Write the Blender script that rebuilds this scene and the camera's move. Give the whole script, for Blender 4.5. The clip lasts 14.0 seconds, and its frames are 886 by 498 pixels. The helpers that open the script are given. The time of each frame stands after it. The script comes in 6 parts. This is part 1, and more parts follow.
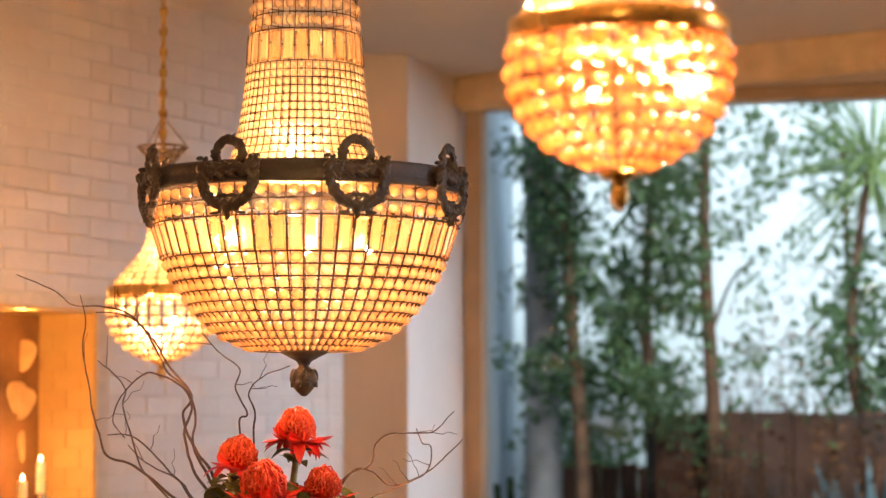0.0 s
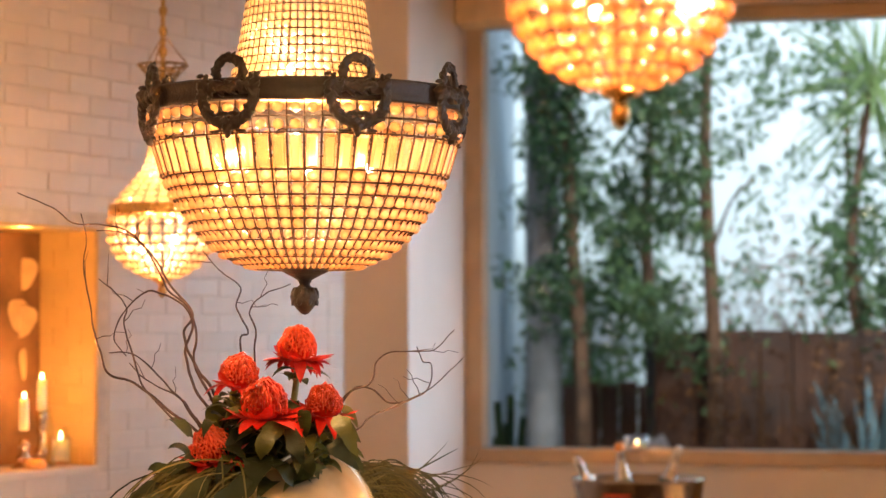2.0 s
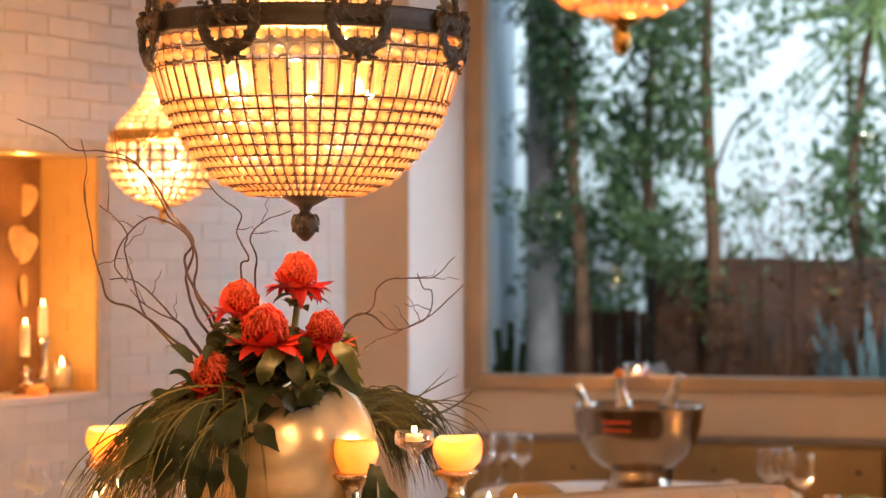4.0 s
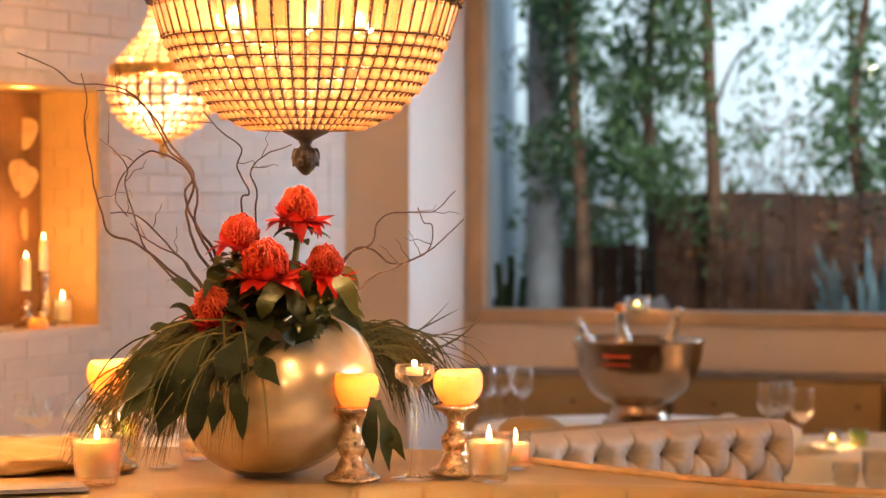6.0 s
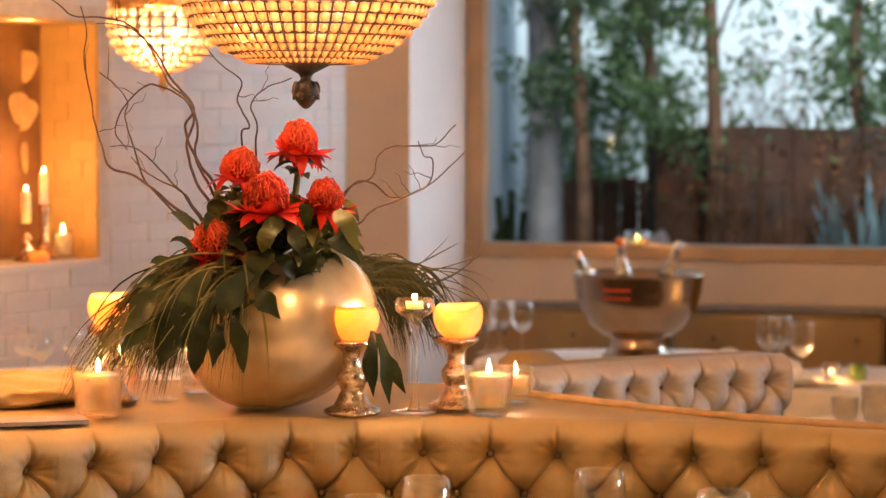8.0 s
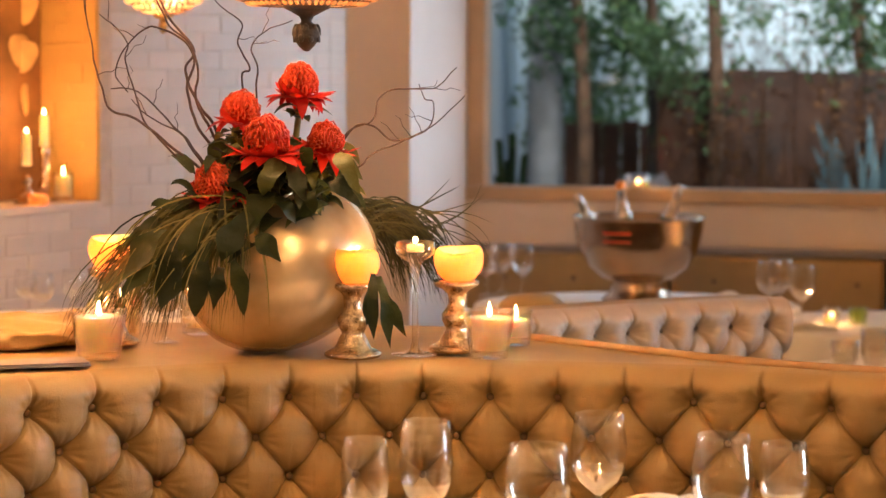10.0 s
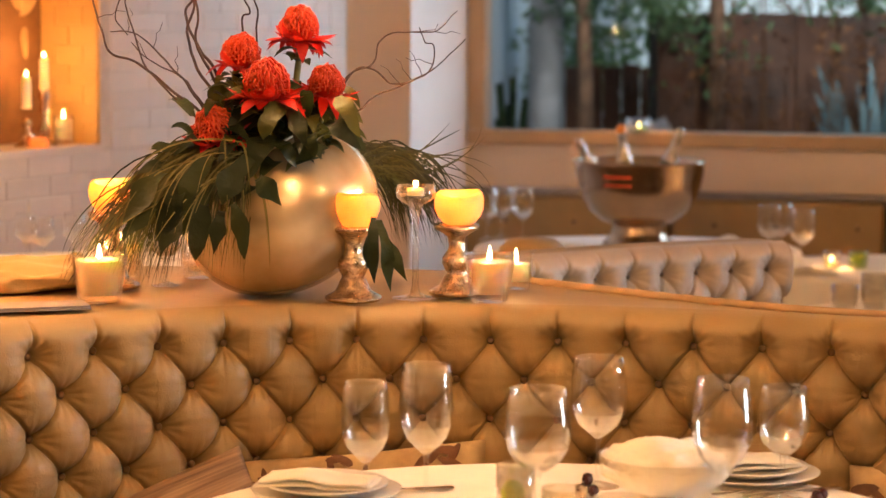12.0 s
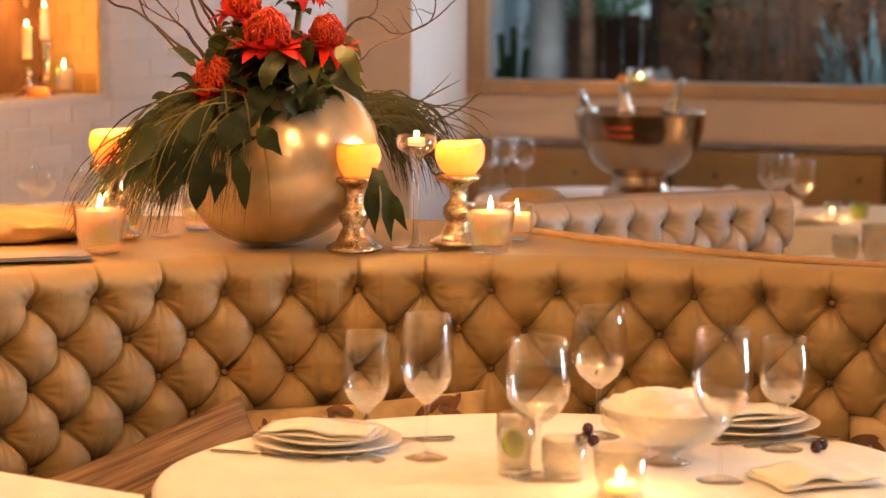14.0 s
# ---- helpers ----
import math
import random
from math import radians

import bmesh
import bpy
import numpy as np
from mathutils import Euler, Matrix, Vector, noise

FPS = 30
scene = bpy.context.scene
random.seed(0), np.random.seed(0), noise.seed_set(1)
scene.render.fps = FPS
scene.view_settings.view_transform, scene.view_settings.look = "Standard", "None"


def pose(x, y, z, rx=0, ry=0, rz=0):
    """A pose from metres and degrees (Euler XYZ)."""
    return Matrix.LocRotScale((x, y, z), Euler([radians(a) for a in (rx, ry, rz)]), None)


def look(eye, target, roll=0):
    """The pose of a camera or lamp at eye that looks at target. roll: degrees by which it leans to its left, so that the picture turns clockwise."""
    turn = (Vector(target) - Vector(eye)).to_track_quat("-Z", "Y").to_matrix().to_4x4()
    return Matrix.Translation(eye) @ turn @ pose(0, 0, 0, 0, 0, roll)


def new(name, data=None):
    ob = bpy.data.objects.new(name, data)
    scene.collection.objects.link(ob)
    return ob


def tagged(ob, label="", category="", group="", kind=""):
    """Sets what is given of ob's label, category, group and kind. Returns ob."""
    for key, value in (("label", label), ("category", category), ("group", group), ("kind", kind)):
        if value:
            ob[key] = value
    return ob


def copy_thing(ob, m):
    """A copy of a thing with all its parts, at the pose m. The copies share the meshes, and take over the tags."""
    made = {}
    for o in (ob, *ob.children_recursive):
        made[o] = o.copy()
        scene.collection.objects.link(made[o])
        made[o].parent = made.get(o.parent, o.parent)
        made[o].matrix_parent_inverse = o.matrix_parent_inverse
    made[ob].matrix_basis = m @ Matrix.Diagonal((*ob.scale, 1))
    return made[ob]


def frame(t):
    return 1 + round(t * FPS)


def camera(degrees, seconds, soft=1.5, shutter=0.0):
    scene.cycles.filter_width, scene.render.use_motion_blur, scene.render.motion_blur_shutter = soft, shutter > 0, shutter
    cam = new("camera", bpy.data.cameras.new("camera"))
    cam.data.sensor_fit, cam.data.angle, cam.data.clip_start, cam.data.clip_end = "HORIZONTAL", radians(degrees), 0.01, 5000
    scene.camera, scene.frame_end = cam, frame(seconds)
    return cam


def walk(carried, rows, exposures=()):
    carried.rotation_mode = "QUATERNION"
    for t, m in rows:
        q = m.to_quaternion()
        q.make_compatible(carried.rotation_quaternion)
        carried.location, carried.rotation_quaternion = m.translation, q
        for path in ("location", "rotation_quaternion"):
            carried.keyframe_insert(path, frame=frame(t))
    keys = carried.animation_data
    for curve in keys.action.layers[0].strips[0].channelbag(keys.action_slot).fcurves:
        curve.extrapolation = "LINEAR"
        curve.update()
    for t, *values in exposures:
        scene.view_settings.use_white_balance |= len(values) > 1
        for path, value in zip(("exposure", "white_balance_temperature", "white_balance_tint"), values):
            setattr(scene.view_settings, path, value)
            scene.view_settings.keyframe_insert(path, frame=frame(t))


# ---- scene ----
cam = camera(21.86, 14.0)
EYE = 1.67
# seconds, degrees up, degrees to the left, degrees of lean
ROWS = [
    (0.0, 4.087, -0.041, -0.106), (0.5, 3.544, -0.037, -0.106), (1.0, 3.069, -0.036, -0.095),
    (1.5, 2.624, -0.032, -0.078), (2.0, 2.054, -0.023, -0.045), (2.5, 1.560, -0.020, -0.028),
    (3.0, 1.081, -0.017, 0.000), (5.5, -0.965, -0.002, 0.085), (6.0, -1.415, -0.001, 0.100),
    (6.5, -1.890, 0.000, 0.116), (7.0, -2.269, 0.000, 0.140), (7.5, -2.674, 0.002, 0.159),
    (8.0, -3.068, 0.003, 0.177), (10.5, -4.857, 0.014, 0.274), (11.0, -5.218, 0.015, 0.280),
    (11.5, -5.513, 0.015, 0.290), (12.0, -5.895, 0.015, 0.310), (12.5, -6.236, 0.018, 0.318),
    (13.0, -6.562, 0.021, 0.338), (13.5, -6.876, 0.024, 0.352), (14.0, -7.138, 0.027, 0.380),
]
walk(cam, [(t, pose(0, 0, EYE, 90 + up, 0, left) @ pose(0, 0, 0, 0, 0, lean)) for t, up, left, lean in ROWS])
cam.data.dof.use_dof = True
cam.data.dof.focus_distance = 5.0
cam.data.dof.aperture_fstop = 3.4
scene.view_settings.exposure = 1.0

# ---- light ----
world = bpy.data.worlds.new("sky")
scene.world = world
world.use_nodes = True
wn = world.node_tree.nodes
sky = wn.new("ShaderNodeTexSky")
sky.sky_type = "NISHITA"
sky.sun_disc = False
sky.sun_elevation, sky.sun_rotation = radians(48), radians(200)
world.node_tree.links.new(sky.outputs[0], wn["Background"].inputs[0])
wn["Background"].inputs[1].default_value = 0.15
sun = new("sun", bpy.data.lights.new("sun", "SUN"))
sun.data.energy, sun.data.angle, sun.data.color = 2.7, radians(12), (1.0, 0.985, 0.96)
sun.matrix_world = look((3, 4, 10), (1.0, 13.0, 0.5))

WARM = (1.0, 0.47, 0.175)
TABLE_WARM = (1.0, 0.61, 0.265)
GLASS_WARM = (1.0, 0.53, 0.24)
# the third value feeds fill pendants added out of view
BIG_WATTS, PENDANT_WATTS, FILL_WATTS = 9, 12, 125
CANDLE_WATTS, NICHE_WATTS = 1.3, 1.35
DAY_WATTS = 9


def lamp(name, place, watts, radius=0.03, colour=WARM):
    ob = new(name, bpy.data.lights.new(name, "POINT"))
    ob.data.energy, ob.data.color, ob.data.shadow_soft_size = watts, colour, radius
    ob.location = place
    return ob


# the sky's light in the openings of the long window and of the side window
for eye, target, wide, tall, spread, share in (((2.05, 9.43, 2.1), (-0.45, 9.10, 1.5), 0.4, 1.7, 64, 0.52), ((4.66, 4.85, 1.42), (-0.6, 4.8, 0.45), 0.5, 2.3, 60, 1.7)):
    wl = new("window_light", bpy.data.lights.new("window_light", "AREA"))
    wl.data.shape, wl.data.size, wl.data.size_y = "RECTANGLE", wide, tall
    wl.data.energy, wl.data.color = DAY_WATTS * share, (0.62, 0.79, 1.0)
    wl.data.spread = radians(spread)
    wl.matrix_world = look(eye, target)

# ---- materials ----
def material(name, colour, rough=0.5, metal=0.0, vary=0.15, scale=8.0, bump=0.0, bump_scale=60.0, per_object=0.0, dark=None, spec=0.5, sheen=0.0, sss=0.0, even=False):
    m = bpy.data.materials.new(name)
    m.use_nodes = True
    n, l = m.node_tree.nodes, m.node_tree.links
    b = n["Principled BSDF"]
    b.inputs["Roughness"].default_value = rough
    b.inputs["Metallic"].default_value = metal
    b.inputs["Specular IOR Level"].default_value = spec
    if sheen:
        b.inputs["Sheen Weight"].default_value = sheen
    co = n.new("ShaderNodeTexCoord")
    big = n.new("ShaderNodeTexNoise")
    big.inputs["Scale"].default_value = scale
    big.inputs["Detail"].default_value = 6
    l.new(co.outputs["Object"], big.inputs["Vector"])
    ramp = n.new("ShaderNodeValToRGB")
    low = dark or tuple(c * (1 - vary * 2) for c in colour)
    ramp.color_ramp.elements[0].position, ramp.color_ramp.elements[1].position = 0.32, 0.68
    ramp.color_ramp.elements[0].color = (*low, 1)
    ramp.color_ramp.elements[1].color = (*colour, 1)
    l.new(big.outputs[0], ramp.inputs[0])
    out = ramp.outputs[0]
    if per_object:
        info = n.new("ShaderNodeObjectInfo")
        hsv = n.new("ShaderNodeHueSaturation")
        rng = n.new("ShaderNodeMapRange")
        rng.inputs[3].default_value, rng.inputs[4].default_value = 1 - per_object, 1 + per_object
        l.new(info.outputs["Random"], rng.inputs[0])
        l.new(rng.outputs[0], hsv.inputs["Value"])
        l.new(out, hsv.inputs["Color"])
        out = hsv.outputs[0]
    l.new(out, b.inputs["Base Color"])
    fine = n.new("ShaderNodeTexNoise")
    fine.inputs["Scale"].default_value = bump_scale
    fine.inputs["Detail"].default_value = 5
    l.new(co.outputs["Object"], fine.inputs["Vector"])
    rr = n.new("ShaderNodeMapRange")
    rr.inputs[3].default_value, rr.inputs[4].default_value = max(0.02, rough - 0.08), min(1, rough + 0.1)
    l.new(fine.outputs[0], rr.inputs[0])
    if not even:
        l.new(rr.outputs[0], b.inputs["Roughness"])
    if bump:
        bp = n.new("ShaderNodeBump")
        bp.inputs["Strength"].default_value = bump
        bp.inputs["Distance"].default_value = 0.004
        l.new(fine.outputs[0], bp.inputs["Height"])
        l.new(bp.outputs[0], b.inputs["Normal"])
    if sss:
        b.inputs["Subsurface Weight"].default_value = sss
        b.inputs["Subsurface Radius"].default_value = (0.03, 0.012, 0.005)
    return m


def see_through(name, tint=(1, 1, 1), gloss=(1, 1, 1), rough=0.02, least=0.04, blend=0.25, most=0.6, steep=0.0):
    """Thin clear glass: lets light straight through, with gloss that grows at the edges."""
    m = bpy.data.materials.new(name)
    m.use_nodes = True
    n, l = m.node_tree.nodes, m.node_tree.links
    n.remove(n["Principled BSDF"])
    t, g, mix = n.new("ShaderNodeBsdfTransparent"), n.new("ShaderNodeBsdfGlossy"), n.new("ShaderNodeMixShader")
    t.inputs[0].default_value = (*tint, 1)
    g.inputs[0].default_value = (*gloss, 1)
    g.inputs["Roughness"].default_value = rough
    w = n.new("ShaderNodeLayerWeight")
    w.inputs[0].default_value = blend
    r = n.new("ShaderNodeMapRange")
    r.inputs[3].default_value, r.inputs[4].default_value = least, most
    facing = w.outputs["Facing"]
    if steep:
        power = n.new("ShaderNodeMath")
        power.operation = "POWER"
        power.inputs[1].default_value = steep
        l.new(facing, power.inputs[0])
        facing = power.outputs[0]
    l.new(facing, r.inputs[0])
    l.new(r.outputs[0], mix.inputs[0])
    l.new(t.outputs[0], mix.inputs[1])
    l.new(g.outputs[0], mix.inputs[2])
    l.new(mix.outputs[0], n["Material Output"].inputs[0])
    return m


def crystal(name, tint, clear, rough=0.3, dim=0.7):
    """Cut glass that scatters and bends the light of the bulb behind it."""
    m = bpy.data.materials.new(name)
    m.use_nodes = True
    n, l = m.node_tree.nodes, m.node_tree.links
    n.remove(n["Principled BSDF"])
    tr, tp, g, rf = (n.new("ShaderNodeBsdf" + k) for k in ("Translucent", "Transparent", "Glossy", "Refraction"))
    tp.inputs[0].default_value = (1, 0.97, 0.9, 1)
    rf.inputs["Roughness"].default_value = rough
    rf.inputs["IOR"].default_value = 1.25
    rf.inputs[0].default_value = (*tint, 1)
    g.inputs["Roughness"].default_value = 0.06
    geo, obj, add, fr = n.new("ShaderNodeNewGeometry"), n.new("ShaderNodeObjectInfo"), n.new("ShaderNodeMath"), n.new("ShaderNodeMath")
    add.operation, fr.operation = "ADD", "FRACT"
    l.new(geo.outputs["Random Per Island"], add.inputs[0])
    l.new(obj.outputs["Random"], add.inputs[1])
    l.new(add.outputs[0], fr.inputs[0])
    tone = n.new("ShaderNodeValToRGB")
    tone.color_ramp.elements[0].color = (tint[0] * dim, tint[1] * dim * 0.85, tint[2] * dim * 0.7, 1)
    tone.color_ramp.elements[1].color = (*tint, 1)
    tone.color_ramp.elements[1].position = 0.75
    shift = n.new("ShaderNodeMath")
    shift.operation = "PINGPONG"
    shift.inputs[1].default_value = 0.31
    grow = n.new("ShaderNodeMath")
    grow.operation = "MULTIPLY"
    grow.inputs[1].default_value = 3.2
    l.new(fr.outputs[0], shift.inputs[0])
    l.new(shift.outputs[0], grow.inputs[0])
    l.new(grow.outputs[0], tone.inputs[0])
    l.new(tone.outputs[0], tr.inputs[0])
    rng = n.new("ShaderNodeMapRange")
    rng.inputs[3].default_value, rng.inputs[4].default_value = 0.4, 0.65
    l.new(fr.outputs[0], rng.inputs[0])
    a, b, c = (n.new("ShaderNodeMixShader") for _ in range(3))
    l.new(rng.outputs[0], a.inputs[0])
    l.new(tr.outputs[0], a.inputs[1])
    l.new(rf.outputs[0], a.inputs[2])
    c.inputs[0].default_value = clear
    l.new(a.outputs[0], c.inputs[1])
    l.new(tp.outputs[0], c.inputs[2])
    w = n.new("ShaderNodeLayerWeight")
    w.inputs[0].default_value = 0.75
    r2 = n.new("ShaderNodeMapRange")
    r2.inputs[3].default_value, r2.inputs[4].default_value = 0.05, 0.45
    l.new(w.outputs["Facing"], r2.inputs[0])
    l.new(r2.outputs[0], b.inputs[0])
    l.new(c.outputs[0], b.inputs[1])
    l.new(g.outputs[0], b.inputs[2])
    l.new(b.outputs[0], n["Material Output"].inputs[0])
    return m


def wax(name, colour, through_light=0.6):
    """Wax: dull, and lit through by its flame."""
    m = bpy.data.materials.new(name)
    m.use_nodes = True
    n, l = m.node_tree.nodes, m.node_tree.links
    b = n["Principled BSDF"]
    b.inputs["Base Color"].default_value = (*colour, 1)
    b.inputs["Roughness"].default_value = 0.45
    b.inputs["Subsurface Weight"].default_value = 1.0
    b.inputs["Subsurface Radius"].default_value = (1.0, 0.45, 0.18)
    b.inputs["Subsurface Scale"].default_value = 0.03
    tr, mix = n.new("ShaderNodeBsdfTranslucent"), n.new("ShaderNodeMixShader")
    tr.inputs[0].default_value = (*colour, 1)
    mix.inputs[0].default_value = through_light
    l.new(b.outputs[0], mix.inputs[1])
    l.new(tr.outputs[0], mix.inputs[2])
    l.new(mix.outputs[0], n["Material Output"].inputs[0])
    return m


def glow(name, colour, strength):
    m = bpy.data.materials.new(name)
    m.use_nodes = True
    n, l = m.node_tree.nodes, m.node_tree.links
    e = n.new("ShaderNodeEmission")
    e.inputs[0].default_value, e.inputs[1].default_value = (*colour, 1), strength
    l.new(e.outputs[0], n["Material Output"].inputs[0])
    return m


def leaf_material(name, colour, dark, rough=0.4):
    """Leaves: gloss on top, some light through, tone from leaf to leaf."""
    m = bpy.data.materials.new(name)
    m.use_nodes = True
    n, l = m.node_tree.nodes, m.node_tree.links
    b = n["Principled BSDF"]
    geo, obj = n.new("ShaderNodeNewGeometry"), n.new("ShaderNodeObjectInfo")
    add = n.new("ShaderNodeMath")
    add.operation = "ADD"
    l.new(geo.outputs["Random Per Island"], add.inputs[0])
    l.new(obj.outputs["Random"], add.inputs[1])
    half = n.new("ShaderNodeMath")
    half.operation = "MULTIPLY"
    half.inputs[1].default_value = 0.5
    l.new(add.outputs[0], half.inputs[0])
    ramp = n.new("ShaderNodeValToRGB")
    ramp.color_ramp.elements[0].position, ramp.color_ramp.elements[1].position = 0.15, 0.85
    ramp.color_ramp.elements[0].color, ramp.color_ramp.elements[1].color = (*dark, 1), (*colour, 1)
    l.new(half.outputs[0], ramp.inputs[0])
    l.new(ramp.outputs[0], b.inputs["Base Color"])
    b.inputs["Roughness"].default_value = rough
    b.inputs["Specular IOR Level"].default_value = 0.28
    co, vein, bp = n.new("ShaderNodeTexCoord"), n.new("ShaderNodeTexNoise"), n.new("ShaderNodeBump")
    vein.inputs["Scale"].default_value, vein.inputs["Detail"].default_value = 55, 4
    bp.inputs["Strength"].default_value, bp.inputs["Distance"].default_value = 0.7, 0.006
    l.new(co.outputs["Object"], vein.inputs["Vector"])
    l.new(vein.outputs[0], bp.inputs["Height"])
    l.new(bp.outputs[0], b.inputs["Normal"])
    tr, mix = n.new("ShaderNodeBsdfTranslucent"), n.new("ShaderNodeMixShader")
    l.new(ramp.outputs[0], tr.inputs[0])
    mix.inputs[0].default_value = 0.3
    l.new(b.outputs[0], mix.inputs[1])
    l.new(tr.outputs[0], mix.inputs[2])
    l.new(mix.outputs[0], n["Material Output"].inputs[0])
    return m


M_BRICK = material("painted_brick", (0.60, 0.52, 0.46), 0.45, vary=0.06, scale=5, bump=0.35, bump_scale=45, per_object=0.05)
M_JOINT = material("painted_joint", (0.57, 0.51, 0.455), 0.8, vary=0.1, scale=20, bump=0.4)
M_PLASTER = material("cream_plaster", (0.65, 0.565, 0.50), 0.7, vary=0.05, scale=2.5, bump=0.15, bump_scale=80)
M_CEIL = material("ceiling_paint", (0.66, 0.61, 0.56), 0.85, vary=0.04, scale=1.5, bump=0.1)
M_FRAME = material("window_frame_paint", (0.46, 0.32, 0.20), 0.45, vary=0.1, scale=6, bump=0.1)
M_BLIND = material("blind_fabric", (0.66, 0.49, 0.30), 0.8, vary=0.1, scale=12, bump=0.2)
M_FLOOR = material("dark_floor_boards", (0.16, 0.10, 0.06), 0.4, vary=0.25, scale=6, bump=0.2)
M_LEATHER = material("tan_leather", (0.325, 0.210, 0.086), 0.46, vary=0.09, scale=7, bump=0.28, bump_scale=260)
M_LEATHER_PALE = material("pale_leather", (0.43, 0.325, 0.24), 0.38, vary=0.08, scale=7, bump=0.25, bump_scale=260)
# leather buttons, darkened in colour for the shade in their pits
M_BUTTON = material("pit_shaded_button", (0.15, 0.085, 0.04), 0.4, vary=0.1, scale=60, bump=0.2)
M_PIPING = material("leather_piping", (0.40, 0.25, 0.13), 0.45, vary=0.1, scale=30, bump=0.2)
M_CLOTH = material("white_linen", (0.82, 0.80, 0.74), 0.85, vary=0.05, scale=9, bump=0.3, bump_scale=420, sheen=0.15)
M_NAPKIN = material("cream_napkin", (0.80, 0.77, 0.69), 0.85, vary=0.06, scale=14, bump=0.35, bump_scale=380)
M_CHINA = material("white_china", (0.80, 0.78, 0.74), 0.12, vary=0.03, scale=10)
# polished steel; the room's warm reflections are put into its brown tint
M_STEEL = material("warm_reflection_steel", (0.50, 0.39, 0.29), 0.17, 1.0, vary=0.08, scale=9, bump=0.06, bump_scale=30)
M_CUTLERY = material("cutlery_steel", (0.55, 0.52, 0.48), 0.22, 1.0, vary=0.1, scale=40)
M_MERCURY = material("mercury_glass", (0.82, 0.66, 0.47), 0.09, 1.0, vary=0.25, scale=110, bump=0.4, bump_scale=240, even=True)
M_BRASS = material("aged_brass", (0.42, 0.27, 0.12), 0.38, 1.0, vary=0.25, scale=25, bump=0.2)
M_WIRE = material("brass_wire", (0.085, 0.036, 0.013), 0.5, 0.4, vary=0.2, scale=60)
M_BRONZE = material("dark_bronze", (0.020, 0.011, 0.007), 0.55, 0.25, vary=0.25, scale=40, bump=0.5, bump_scale=140)
M_GOLD = material("band_gold", (0.66, 0.40, 0.13), 0.28, 1.0, vary=0.2, scale=18, bump=0.1)
M_VASE = material("pearl_lacquer", (0.58, 0.45, 0.28), 0.25, 0.45, scale=9, dark=(0.42, 0.30, 0.16), bump=0.12, bump_scale=22, even=True)
M_VASE.node_tree.nodes["Noise Texture"].inputs["Detail"].default_value = 3.0
M_VASE.node_tree.nodes["Principled BSDF"].inputs["Coat Weight"].default_value = 0.7
M_VASE.node_tree.nodes["Principled BSDF"].inputs["Coat Roughness"].default_value = 0.12
M_WAX = wax("ivory_wax", (0.97, 0.84, 0.60), 0.34)
M_WAX_GLOW = wax("amber_wax", (0.98, 0.62, 0.30), 0.6)
M_GLASS = see_through("drinking_glass", tint=(0.985, 0.985, 0.98), rough=0.025, least=0.04, blend=0.5, most=0.95, steep=2.0)
M_GLASS_CUT = see_through("pressed_glass", tint=(0.90, 0.88, 0.83), least=0.08, rough=0.05, blend=0.5, most=0.95, steep=1.5)
M_GREEN_GLASS = see_through("green_glass", tint=(0.72, 0.84, 0.40), least=0.08, rough=0.05, blend=0.5, most=0.9, steep=1.5)
M_BOWL_SHEEN = see_through("bowl_sheen_skin", tint=(0.97, 0.97, 0.96), rough=0.14, least=0.16, blend=0.5, most=0.8, steep=1.0)
M_JAR = see_through("jar_glass", tint=(0.99, 0.98, 0.97), least=0.03, rough=0.03, blend=0.5, most=0.95, steep=1.5)
M_PANE = see_through("window_pane", tint=(0.96, 0.98, 0.98), least=0.0012, rough=0.0, blend=0.5, most=0.09)
M_BEAD = crystal("crystal_bead", (0.96, 0.66, 0.40), 0.03)
# paler copy of the bead: the stronger glow is put into its tint
M_BEAD_BRIGHT = crystal("bright_glow_bead", (0.98, 0.80, 0.58), 0.03, 0.3, 0.85)
M_PRISM = crystal("crystal_prism", (0.97, 0.74, 0.50), 0.07, 0.2, 0.55)
M_GLOBE = crystal("amber_bead", (0.97, 0.60, 0.29), 0.015, 0.28, 0.92)
M_BULB = glow("bulb_glow", (1.0, 0.78, 0.48), 22)
M_FLAME = glow("flame_glow", (1.0, 0.66, 0.26), 14)
M_PETAL = leaf_material("waratah_red", (0.64, 0.028, 0.012), (0.33, 0.008, 0.007), 0.42)
M_FLORET = leaf_material("waratah_floret", (0.80, 0.12, 0.05), (0.42, 0.018, 0.010), 0.38)
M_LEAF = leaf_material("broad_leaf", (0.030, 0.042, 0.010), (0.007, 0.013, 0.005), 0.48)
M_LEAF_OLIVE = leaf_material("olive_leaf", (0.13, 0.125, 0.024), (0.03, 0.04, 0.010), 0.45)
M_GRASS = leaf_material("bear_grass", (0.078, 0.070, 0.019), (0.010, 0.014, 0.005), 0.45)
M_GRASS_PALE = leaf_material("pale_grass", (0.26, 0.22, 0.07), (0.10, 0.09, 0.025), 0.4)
M_STALK = material("green_stalk", (0.22, 0.20, 0.05), 0.5, vary=0.2, scale=30)
M_TWIG = material("willow_bark", (0.075, 0.032, 0.018), 0.55, vary=0.25, scale=40, bump=0.4)
M_STRIPE = material("striped_cushion_cloth", (0.24, 0.13, 0.07), 0.85, vary=0.25, scale=18, bump=0.4, bump_scale=300)
M_FLORAL = material("floral_cushion_cloth", (0.55, 0.38, 0.20), 0.85, vary=0.15, scale=25, bump=0.3, bump_scale=300)
M_FLORAL_PRINT = material("floral_print", (0.16, 0.07, 0.035), 0.85, vary=0.2, scale=25, bump=0.3, bump_scale=300)
